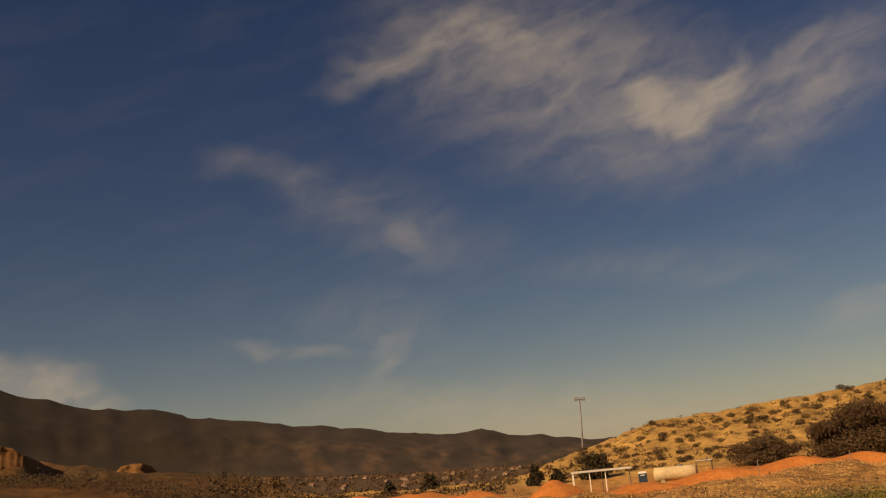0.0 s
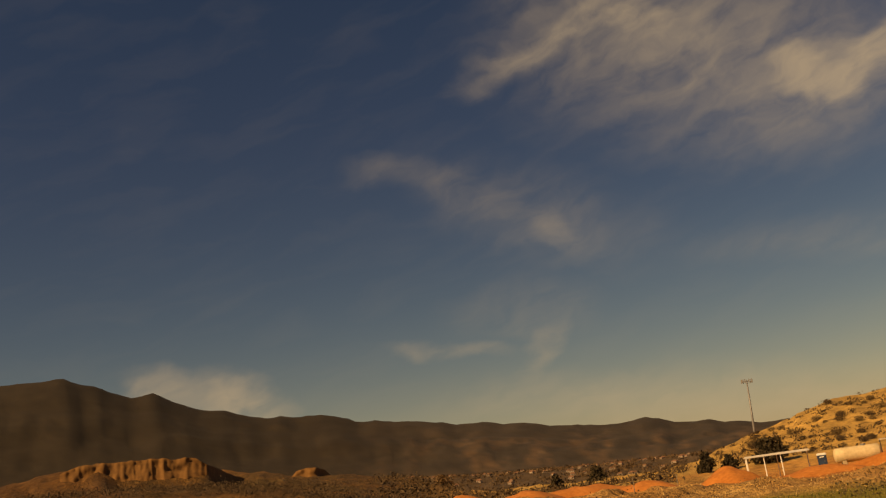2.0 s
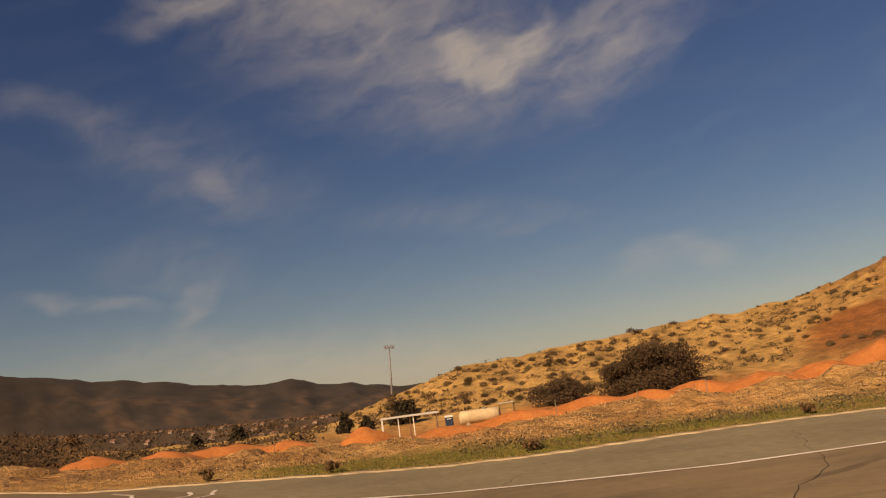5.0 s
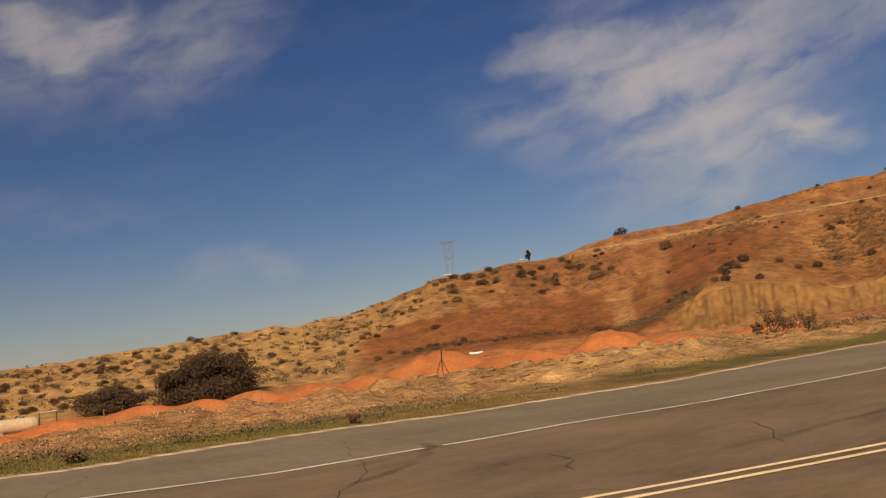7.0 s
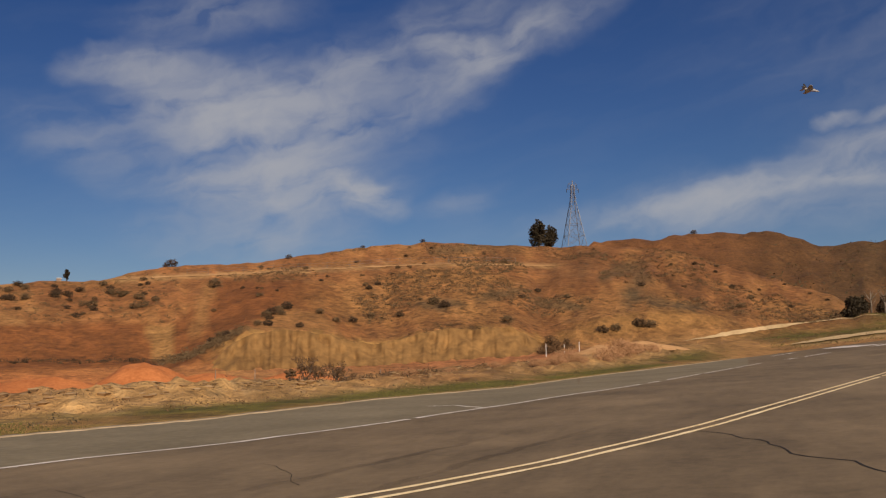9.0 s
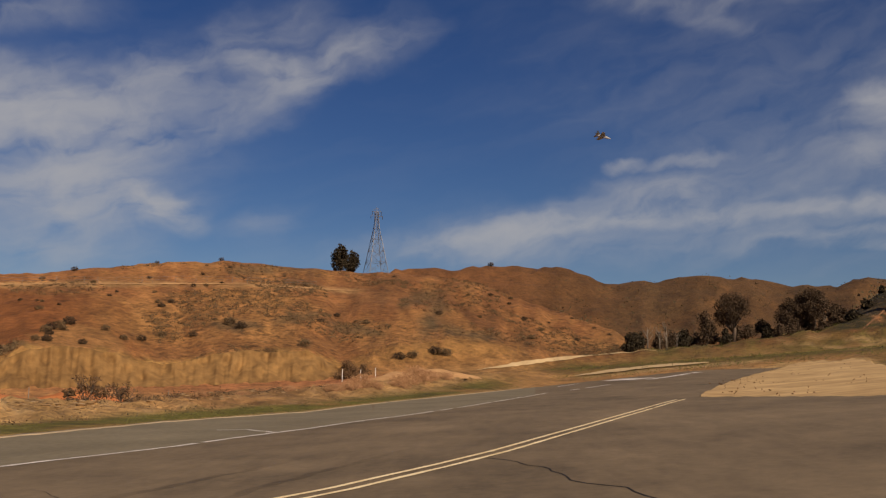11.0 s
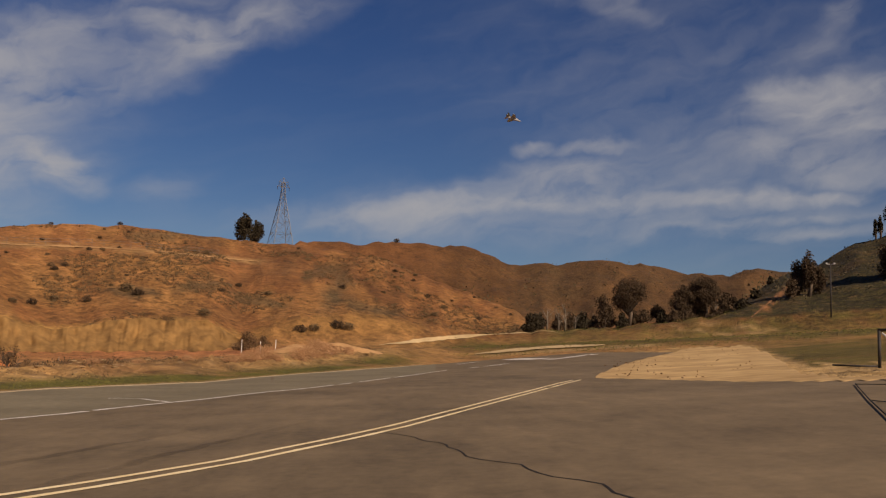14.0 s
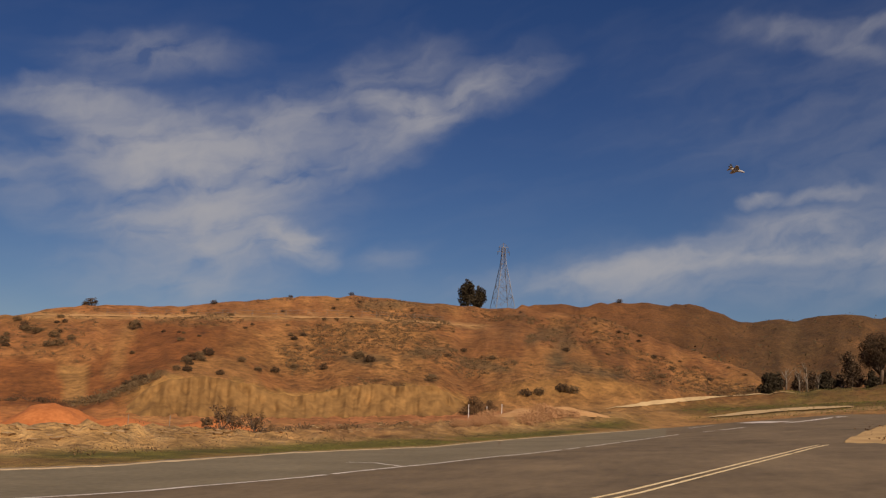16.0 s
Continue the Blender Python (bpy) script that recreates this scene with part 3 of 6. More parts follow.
def column(az):
    """Knots of distance and height along one bearing."""
    front = np.clip((abs(((az + 46 + 180) % 360) - 180) - 78) / 30, 0, 1)   # 0 in front, 1 behind the camera
    re = float(pave_r(az))
    rg, rb = re * float(np.interp(az, (-93, -84), (1.08, 1.22))), re * float(np.interp(az, (-93, -84), (1.2, 1.55)))
    rh, rr = float(base_r(az)), float(ridge_r(az))
    top_el = float(ridge_el(az)) + 0.22 * float(fbm(np.array(az / 1.5), np.array(6.5), 3, 83)) * float(np.interp(az, (-46, -43, -18, -16), (0.3, 1, 1, 0)))
    shelf = float(berm_el(az)) - 0.22 * float(np.interp(az, (-93, -84), (0.0, 1.0)))
    mid = max(rb * 1.3, rh * 0.84)
    ks = [(re, at_el(re, pave_el(az)) - 0.03), (rg, at_el(rg, verge_el(az))), (rb, at_el(rb, berm_el(az))),
          (rb * 1.18, at_el(rb * 1.18, shelf) - 0.3 * float(np.interp(az, (-93, -84), (0.0, 1.0)))), (mid, at_el(mid, shelf)), (rh, at_el(rh, base_el(az))), (rh + 5, at_el(rh + 5, bank_el(az) + float(bank_jag(az)))), (rh + 14, at_el(rh + 14, bank_el(az) + 0.10)),
          (rr, at_el(rr, top_el))]
    if -82 < az < -53.8:
        # a narrow bench with a track along the hill
        (r1, z1), (r2, z2) = ks[-2:]
        s, tb = (z2 - z1) / (r2 - r1), math.tan(radians(float(bench_el(az))))
        rk = (z1 - s * r1 - EYE) / (tb - s)
        if r1 + 6 < rk < r2 - 9:
            ks.insert(len(ks) - 1, (rk, EYE + rk * tb))
            ks.insert(len(ks) - 1, (rk + 6, EYE + rk * tb + 0.25))
    if az > 13:
        # the mesa: a shelf below a steep face
        k = min(1.0, (az - 13) / 1.5)
        for back, drop in ((16, 1.25), (5, 0.25)):
            ks.insert(len(ks) - 1, (rr - back, at_el(rr - back, ridge_el(az) - drop * k)))
    zr = ks[-1][1]
    ks += [(rr * 1.045, zr + 0.15), (rr * 1.13, zr - 2.5), (rr * 1.6, zr * 0.6 - 6), (600, at_el(600, far_el(az))), (640, at_el(620, far_el(az))), (760, at_el(620, far_el(az)) - 20),
           (1500, at_el(1500, plain_el(az))), (2300, at_el(2300, plain_el(az) + 0.15)), (3560, at_el(3560, mount_el(az) - 0.05)), (3700, at_el(3700, mount_el(az))), (3860, at_el(3700, mount_el(az))), (4700, at_el(3700, mount_el(az)) * 0.4)]
    r, z = np.array([k[0] for k in ks]), np.array([k[1] for k in ks])
    z = z + np.where((r > 3500) & (r < 3900), float(fbm(np.array(az / 0.7), np.array(2.0), 4, 57)) * 16, 0)
    return r, z * (1 - front) + front * np.clip(r - 60, 0, 2000) * 0.02


def angle_noise(az, r):
    x, y = -np.sin(np.radians(az)) * r, np.cos(np.radians(az)) * r
    re = pave_r(az)
    near = np.clip((r - re * np.interp(az, (-93, -84), (1.1, 1.2))) / (re * 0.16), 0, 1)
    lump = np.clip((az + 96) / 10, 0, 1) * np.clip((-20 - az) / 20, 0.35, 1) * np.clip((re * 2.1 - r) / (re * 0.3), 0, 1)
    hill = np.clip((r - 150) / 40, 0, 1)
    far = np.clip((r - 2300) / 500, 0, 1) * np.clip((4600 - r) / 700, 0, 1)
    z = near * (fbm(x / 1.3, y / 1.3, 4, 3) * 0.45 + (0.12 - np.abs(fbm(x / 2.6, y / 2.6, 3, 9))) * 1.3 + fbm(x / 6, y / 6, 3, 10) * 0.5 - 0.10) * np.clip(40 / np.maximum(r, 1), 0.4, 1)
    z = z + near * lump * (0.45 - 2.0 * np.abs(fbm(x / 2.1 + 5, y / 2.1, 3, 15)) + fbm(x / 0.9, y / 0.9, 3, 16) * 0.5) * np.clip(r / 60, 0.5, 1.1) * 1.05 - near * lump * 0.15
    z = z + hill * (fbm(x / 40, y / 40, 6, 21) * 5.5 + (0.16 - np.abs(fbm(az / 1.5 + 50, r / 130, 5, 5))) * 9.0) * np.clip(r / 400, 0, 1.2) * (1 - 0.6 * np.clip((r - ridge_r(az) * 0.9) / 30, 0, 1) * (r < 330))
    bank = np.clip((r - base_r(az) + 2) / 3, 0, 1) * np.clip((base_r(az) + 13 - r) / 6, 0, 1) * np.clip((-az - 56) / 4, 0, 1) * np.clip((88 + az) / 5, 0, 1)
    z = z - bank * np.abs(fbm(az / 0.45 + 3, r / 25, 4, 62)) * 4.5
    ridged = fbm(az / 2.6 + 20 + r / 900, r / 700, 5, 31) * 3
    return z + far * (ridged * 9 + fbm(x / 260, y / 260, 6, 41) * 60 + (0.1 - np.abs(fbm(az / 1.3 + 7, r / 1600, 4, 43))) * 38) * np.clip((3650 - r) / 900, 0.10, 1)


def terrain_column(az, rs):
    kr, kz = column(az)
    z = np.interp(rs, kr, kz)
    smooth = np.convolve(np.pad(z, 3, mode="edge"), np.array([1, 3, 5, 6, 5, 3, 1]) / 24, "valid")
    z = np.where(rs > kr[0] * 1.3, smooth, z)
    pv = pave_z(az, rs) - 0.03
    return np.where(rs <= kr[0], pv, z) - (0.05 if az > 60 else 0.0)


def land(az, r):
    """Height of the ground at a bearing and distance."""
    i = int(np.clip(np.searchsorted(AZ, az) - 1, 0, len(AZ) - 2))
    j = int(np.clip(np.searchsorted(RS, r) - 1, 0, len(RS) - 2))
    u, w = (az - AZ[i]) / (AZ[i + 1] - AZ[i]), (r - RS[j]) / (RS[j + 1] - RS[j])
    return float((Z[i, j] * (1 - u) + Z[i + 1, j] * u) * (1 - w) + (Z[i, j + 1] * (1 - u) + Z[i + 1, j + 1] * u) * w)


def place(az, r, z=None):
    return Vector((-math.sin(radians(az)) * r, math.cos(radians(az)) * r, land(az, r) if z is None else z))


def up_to(az, r, el):
    """Height above the eye's level line seen at that elevation."""
    return EYE + r * math.tan(radians(el))


# bearings fine in front, coarse behind
AZ = np.concatenate([np.arange(-130, 40, 0.4), np.arange(40, 230, 5.0)])
RS = np.concatenate([np.arange(0.0, 9.6, 0.6), 10.0 * 1.0165 ** np.arange(0, 376)])
Z = np.zeros((len(AZ), len(RS)))
for i, az in enumerate(AZ):
    Z[i] = terrain_column(az, RS)
AA, RR = np.meshgrid(AZ, RS, indexing="ij")
XX, YY = -np.sin(np.radians(AA)) * RR, np.cos(np.radians(AA)) * RR
RE = pave_r(AA)
Z += np.where(RR > RE * 1.2, angle_noise(AA, RR), 0)


def blend(c, other, w):
    return c * (1 - w[..., None]) + np.array(other) * w[..., None]


def step(x, a, b):
    t = np.clip((x - a) / (b - a), 0, 1)
    return t * t * (3 - 2 * t)


EL = np.degrees(np.arctan2(Z - EYE, np.maximum(RR, 1.0)))
mott = fbm(XX / 6, YY / 6, 4, 60) * 2
mott2 = fbm(XX / 28, YY / 28, 4, 70) * 2
speck = fbm(AA / 0.5, EL / 0.32, 4, 93) * 2
runs = fbm(AA / 0.38 + 4, EL / 1.9, 4, 94) * 2                                     # vertical streaks
C = np.zeros(AA.shape + (3,)) + np.array((0.40, 0.235, 0.10))                      # dry grass and sandy soil
hillm = step(RR, base_r(AA) - 6, base_r(AA) + 6)
nearhill = hillm * (1 - step(RR, 280, 330))
tan_w = step(AA + mott * 6, -51, -39)
C = blend(C, (0.285, 0.132, 0.053), hillm * (1 - tan_w))                           # rust-brown slopes
C = blend(C, (0.395, 0.258, 0.110), hillm * tan_w)                                  # tan slopes
C = blend(C, (0.35, 0.19, 0.072), nearhill * (1 - tan_w) * np.clip(mott2 * 1.5 + 0.15, 0, 0.7))
wash = fbm(AA / 1.1 + 7, RR / 60, 5, 52) * 2.4 + fbm(XX / 14, YY / 14, 4, 53) * 1.6
C = blend(C, (0.41, 0.225, 0.088), nearhill * (1 - tan_w) * np.clip(wash - 0.12, 0, 0.5))
C = blend(C, (0.16, 0.088, 0.042), nearhill * (1 - tan_w) * step(-AA, 66, 70) * np.clip(0.5 * speck - wash * 0.8 + 0.05, 0, 0.8))


def patch(az, el, half_az, half_el, turn=0.0):
    """A soft-edged patch of the slope."""
    c, q = math.cos(radians(turn)), math.sin(radians(turn))
    u, w = -(AA - az), EL - el
    d = np.hypot((u * c + w * q) / half_az, (w * c - u * q) / half_el) + speck * 0.5
    return 1 - step(d, 0.55, 1.15)


cut_top = curve(-71, -1.0, -70, 0.6, -69, 2.8, -68, 3.9, -66.8, 4.7, -65, 4.9, -62.3, 4.8, -60.5, 5.0, -59.7, 4.4, -58.2, 2.5, -57.1, 2.0, -56, 2.5, -52, 2.4, -48, 2.3, -43, 1.8, -40, 0.4, -38, -1)
cut = nearhill * (1 - step(EL + speck * 0.25, cut_top(AA) - 0.12, cut_top(AA) + 0.16)) * step(-AA, 39, 42) * (1 - step(-AA + mott2 * 3, 64.5, 71))
C = blend(C, (0.215, 0.088, 0.031), cut * np.clip(0.95 + mott2 * 0.4 + speck * 0.15, 0, 1))        # smooth bare rust cut
C = blend(C, (0.33, 0.19, 0.076), nearhill * (1 - step(np.abs(AA + 57.1 - (EL - 1.2) * 0.05), 0.40 + EL * 0.14, 0.52 + EL * 0.16)) * step(EL, 0.1, 0.25) * (1 - step(EL, 2.2, 2.5)))
C = blend(C, (0.33, 0.18, 0.072), 0.8 * nearhill * (1 - step(np.abs(AA + 59.0 + (EL - 1.5) * 0.25), 0.25, 0.6)) * step(EL, 1.2, 2.0) * (1 - step(EL, 4.6, 5.0)))
knoll_top = curve(-69, 0.5, -67.6, 1.9, -66.4, 2.8, -66, 3.1, -64.4, 3.3, -63, 2.75, -61.8, 2.0, -61, 1.0)
C = blend(C, (0.31, 0.165, 0.066), nearhill * (1 - step(EL + speck * 0.4, knoll_top(AA) - 0.1, knoll_top(AA) + 0.1)) * step(-AA, 60.8, 61.6) * (1 - step(-AA, 68, 69)))
for row in ((-85.6, 4.2, 1.9, 0.75, 62), (-81.0, 3.25, 2.3, 0.35, -8), (-84.6, 5.2, 1.3, 0.4, 20), (-74.9, 6.75, 2.3, 0.35, 3), (-86.6, 3.35, 1.8, 0.35, -15), (-88.5, 3.0, 1.2, 0.3, -10), (-77.5, 4.0, 1.6, 0.4, 10), (-73.5, 3.4, 1.8, 0.4, 0)):
    C = blend(C, (0.135, 0.108, 0.062), nearhill * 0.62 * patch(*row))             # grey-green brush
for row in ((-83.0, 6.3, 1.2, 0.22, -10), (-79.6, 5.6, 1.2, 0.25, 15), (-88.4, 3.9, 1.5, 0.3, -35), (-87.2, 4.7, 1.8, 0.3, -38)):
    C = blend(C, (0.20, 0.095, 0.042), nearhill * 0.7 * patch(*row))
ledge = nearhill * (1 - step(np.abs(EL - bench_el(AA)) + speck * 0.07, 0.09, 0.20)) * step(-AA, 53.8, 55) * (1 - step(-AA, 80, 82))
C = blend(C, (0.44, 0.28, 0.135), ledge * np.clip(0.85 + np.interp(-AA, (66, 72), (0.0, -0.35)) + mott * 0.8, 0, 1))
low_el, high_el = curve(-92, 1.8, -90.8, 1.75, -87.4, 1.5, -83.3, 1.25, -82, 1.2, -79.5, 0.5, -75, 0.35, -71, 0.12, -68, 0.05, -57, -0.2), bank_el
face = nearhill * step(EL, low_el(AA) - 0.1, low_el(AA) + 0.1) * (1 - step(EL + speck * 0.35 + runs * 0.15, high_el(AA) - 0.08, high_el(AA) + 0.10)) * step(-AA, 59.0, 61.5) * (1 - step(-AA, 90, 92))
C = blend(C, (0.41, 0.250, 0.090), face * np.interp(-AA, (78, 82, 84), (1.0, 0.35, 0.45)) * np.clip(0.95 + mott * 0.5, 0.3, 1))   # ochre clay bank
# darker vertical streaks put into the bank's colour
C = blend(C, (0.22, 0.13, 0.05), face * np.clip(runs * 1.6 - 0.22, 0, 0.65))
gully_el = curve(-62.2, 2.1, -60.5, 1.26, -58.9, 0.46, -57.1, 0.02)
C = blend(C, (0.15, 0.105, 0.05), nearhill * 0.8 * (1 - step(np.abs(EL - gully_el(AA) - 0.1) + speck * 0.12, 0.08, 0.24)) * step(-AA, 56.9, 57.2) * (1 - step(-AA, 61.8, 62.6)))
C = blend(C, (0.225, 0.104, 0.042), step(RR, 300, 420) * step(-AA, 82, 86))
C = blend(C, (0.140, 0.073, 0.031), step(RR, 300, 420) * step(-AA + mott2 * 2, 87, 95))        # far brush hills
C = blend(C, (0.112, 0.071, 0.035), step(RR, 300, 420) * step(-AA, 94, 99) * np.clip(0.7 + mott2, 0, 1))
C = blend(C, (0.170, 0.084, 0.033), step(RR, 300, 420) * step(-AA, 88, 94) * np.clip(mott2 * 1.5 + wash * 0.5, 0, 0.5))
foot_el = curve(-140, 4.6, -117.6, 3.87, -114.7, 3.71, -112.4, 3.5, -110.5, 3.25, -106, 2.9)
greenhill = step(EL + speck * 0.1, foot_el(AA) - 0.05, foot_el(AA) + 0.08) * step(-AA, 108.0, 109.2) * step(RR, 130, 140) * (1 - step(RR, 300, 340) * (1 - step(-AA, 112.5, 113.5)))
C = blend(C, (0.062, 0.054, 0.021), greenhill)       # green hill
C = blend(C, (0.115, 0.072, 0.032), greenhill * np.clip(mott2 * 1.4 + speck * 0.8, 0, 0.6))
rb_of = RE * np.interp(AA, (-93, -84), (1.2, 1.55))
bankm = step(RR, RE * 1.13, RE * 1.22) * (1 - step(RR, rb_of * 1.06, rb_of * 1.18)) * step(AA, -91, -87)
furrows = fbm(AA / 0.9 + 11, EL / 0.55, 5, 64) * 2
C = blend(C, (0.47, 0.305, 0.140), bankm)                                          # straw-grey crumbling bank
# darker and paler streaks in the colour give the look of furrows
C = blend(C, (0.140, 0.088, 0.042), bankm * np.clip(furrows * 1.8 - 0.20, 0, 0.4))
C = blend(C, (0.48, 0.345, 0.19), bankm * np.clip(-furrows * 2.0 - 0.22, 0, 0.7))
C = blend(C, (0.24, 0.115, 0.052), bankm * step(AA, -88, -70) * np.clip(mott2 * 2.2 - 0.15, 0, 0.6))
orange = step(RR, rb_of * 1.12, rb_of * 1.25) * (1 - hillm) * step(AA, -80, -66)
C = blend(C, (0.42, 0.165, 0.06), orange * np.clip(0.75 + mott2 * 1.5, 0, 1) * np.interp(AA, (-66, -48), (0.45, 1.0)))
track = step(RR, base_r(AA) - 16, base_r(AA) - 13) * (1 - step(RR, base_r(AA) - 5, base_r(AA) - 3)) * step(-AA, 87, 90) * (1 - step(-AA, 97, 99))
green = step(RR, RE * 1.03, RE * 1.06) * (1 - step(RR, RE * 1.17, RE * 1.32)) * step(AA, -92, -88)
C = blend(C, (0.135, 0.125, 0.03), green * np.interp(AA, (-30, -5), (1.0, 0.4)) * np.clip(0.85 + mott * 1.6, 0.1, 1))
field = step(-AA, 90, 95) * step(RR, RE * 1.04, RE * 1.1) * (1 - step(RR, 190, 215)) * (1 - greenhill) * (1 - step(RR, base_r(AA) - 6, base_r(AA) + 4) * step(AA, -99, -97.5))
C = blend(C, (0.145, 0.118, 0.034), field * np.clip(0.78 + mott2 * 1.5 + speck * 0.7, 0.1, 1))
C = blend(C, (0.50, 0.36, 0.19), field * 0.9 * (1 - step(np.abs(EL - np.interp(-AA, (95, 102.5, 106), (0.52, 1.32, 1.62))) + speck * 0.06, 0.05, 0.12)) * step(-AA, 93.5, 95) * (1 - step(-AA, 104, 106)))
C = blend(C, (0.44, 0.31, 0.155), step(RR, RE * 0.99, RE) * (1 - step(RR, RE * 1.03 + mott * 0.5, RE * 1.06 + mott * 0.5)) * step(AA, -92, -88))
C = blend(C, (0.46, 0.195, 0.095), step(RR, rb_of * 1.1, rb_of * 1.2) * (1 - step(RR, base_r(AA) - 8, base_r(AA) - 2)) * step(-AA, 60, 64) * (1 - step(-AA, 82, 86)) * np.clip(0.85 + mott2, 0, 1))
apron_r = np.interp(AA, (-140, -118, -110, -101.4), (24, 26.5, 31, 41))
grassy = step(-AA, 100.5, 101.5) * step(RR, apron_r, apron_r + 1) * (1 - step(RR, RE, RE * 1.1))
C = blend(C, (0.155, 0.125, 0.035), grassy * np.clip(0.85 + mott2 * 1.5 + mott, 0.1, 1))
edge_az = 101.4 + np.clip((RR - 40) / 72, 0, 1) * 4.2
sand_top = curve(-119, 0.85, -117.5, 0.8, -113.6, 0.7, -113, 0.9, -111.5, 1.3, -110.2, 1.64, -108.6, 1.62, -107, 1.5, -105, 1.2, -101, 0.6)
streaky = fbm(AA / 1.3, EL / 0.16, 4, 97) * 2
sand = (1 - step(EL + speck * 0.22 + streaky * np.interp(-AA, (108, 112), (0.05, 0.45)), sand_top(AA) - 0.12, sand_top(AA) + 0.12)) * step(RR, apron_r - 2, apron_r) * step(-AA, 100.9, 101.2) * (1 - step(RR, 125, 135))
C = blend(C, (0.56, 0.395, 0.20), sand * np.clip(1.0 - step(streaky + speck * 0.4, 0.42, 0.62) * 0.7, 0.2, 1))
C = blend(C, (0.34, 0.225, 0.10), grassy * (1 - sand) * 0.6 * step(streaky, 0.18, 0.4) * step(-AA, 107.5, 109) * (1 - step(EL, 1.0, 2.2)))
C = blend(C, (0.45, 0.315, 0.16), field * 0.8 * step(streaky, 0.12, 0.3) * patch(-108.8, 2.6, 3.4, 0.5))
hill_path = (1 - step(np.abs(AA - np.interp(EL, (3.1, 5.45), (-110.45, -112.85))), 0.15, 0.27)) * step(EL, 3.3, 3.45) * (1 - step(EL, 5.4, 5.6)) * step(RR, 180, 190) * (1 - step(RR, 300, 320))
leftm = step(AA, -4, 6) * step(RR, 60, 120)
# mesa ground: soil and brush, its shadowed look darkened into the colour
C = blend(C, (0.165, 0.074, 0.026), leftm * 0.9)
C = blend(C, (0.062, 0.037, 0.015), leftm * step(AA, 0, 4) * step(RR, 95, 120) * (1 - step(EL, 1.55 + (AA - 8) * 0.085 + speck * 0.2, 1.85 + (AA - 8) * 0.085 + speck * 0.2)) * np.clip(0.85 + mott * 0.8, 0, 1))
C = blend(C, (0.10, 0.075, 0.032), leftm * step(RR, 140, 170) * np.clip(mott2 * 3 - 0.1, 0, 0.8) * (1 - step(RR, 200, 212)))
C = blend(C, (0.36, 0.175, 0.08), hill_path)
C = blend(C, (0.075, 0.052, 0.036), step(RR, 700, 1000))                             # valley floor
C = blend(C, (0.036, 0.031, 0.031), step(RR, 2000, 2500))                           # chaparral mountains, distance haze put into the colour
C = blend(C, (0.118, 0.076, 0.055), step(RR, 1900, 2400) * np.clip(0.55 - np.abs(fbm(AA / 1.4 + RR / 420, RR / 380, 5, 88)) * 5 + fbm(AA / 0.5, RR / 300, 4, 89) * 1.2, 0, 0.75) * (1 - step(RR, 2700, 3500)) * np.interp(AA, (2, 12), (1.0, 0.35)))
# darker to the left, where less haze is put into the colour
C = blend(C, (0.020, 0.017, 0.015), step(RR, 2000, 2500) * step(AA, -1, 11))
# left end of the mesa ground darkened further
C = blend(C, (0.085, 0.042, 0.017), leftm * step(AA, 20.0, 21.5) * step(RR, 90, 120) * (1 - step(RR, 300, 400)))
# warmer overall; brightness falls off by bearing to the right, in the colour
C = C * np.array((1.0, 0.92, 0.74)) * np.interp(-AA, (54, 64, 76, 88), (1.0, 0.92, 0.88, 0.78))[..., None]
C = np.clip(C * (1 + (mott * np.interp(RR, (40, 120), (0.25, 0.15)) + speck * np.interp(RR, (60, 140), (0.0, 0.46)))[..., None]), 0.005, 0.9)

# how much dry growth covers the soil
brushy = nearhill * (0.55 + 0.35 * step(-AA, 67, 71)) * (1 - 0.92 * cut) * (1 - 0.8 * face) * np.clip(0.75 + mott2 * 1.3, 0.1, 1)
brushy = np.maximum(brushy, 0.38 * step(RR, 300, 420) * (1 - step(RR, 900, 1200)))
brushy = np.maximum(brushy, np.maximum(0.8 * greenhill, 0.6 * leftm * step(RR, 120, 150)))
brushy = np.maximum(brushy, 0.15 * (1 - hillm) * step(RR, RE * 1.2, RE * 1.3) * step(AA, -92, -88))
brushy = np.clip(brushy * (1 - ledge) * (1 - hill_path) * (1 - track), 0, 1)

nA, nR = AA.shape
idx = np.arange(nA * nR).reshape(nA, nR)
nxt = np.roll(idx, -1, axis=0)
quads = np.stack([idx[:, :-1], idx[:, 1:], nxt[:, 1:], nxt[:, :-1]], -1).reshape(-1, 4)
# bearings run counter-clockwise, so the faces look up this way round
me = bpy.data.meshes.new("ground")
me.from_pydata(np.stack([XX, YY, Z], -1).reshape(-1, 3).tolist(), [], quads.tolist())
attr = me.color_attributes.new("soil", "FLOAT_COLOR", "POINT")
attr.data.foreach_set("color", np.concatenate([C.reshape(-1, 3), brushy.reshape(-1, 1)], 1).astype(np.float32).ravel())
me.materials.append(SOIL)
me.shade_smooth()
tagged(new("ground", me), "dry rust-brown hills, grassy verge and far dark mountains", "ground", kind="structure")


PALE_DIRT = grainy("pale_dirt", (0.42, 0.29, 0.14), (0.60, 0.44, 0.235), 1.5, 0.2, bump=0.4)
PATH_DIRT = grainy("path_dirt", (0.13, 0.062, 0.027), (0.25, 0.125, 0.055), 1.5, 0.2, bump=0.4)
BENCH_DIRT = grainy("bench_dirt", (0.36, 0.19, 0.075), (0.52, 0.31, 0.135), 1.5, 0.2, bump=0.4)


def first_r(az, el, r0, r1):
    """Distance at which the ground along a bearing first reaches an elevation."""
    for r in np.arange(r0, r1, 0.5):
        if land(az, r) >= up_to(az, r, el):
            return float(r)
    return r1


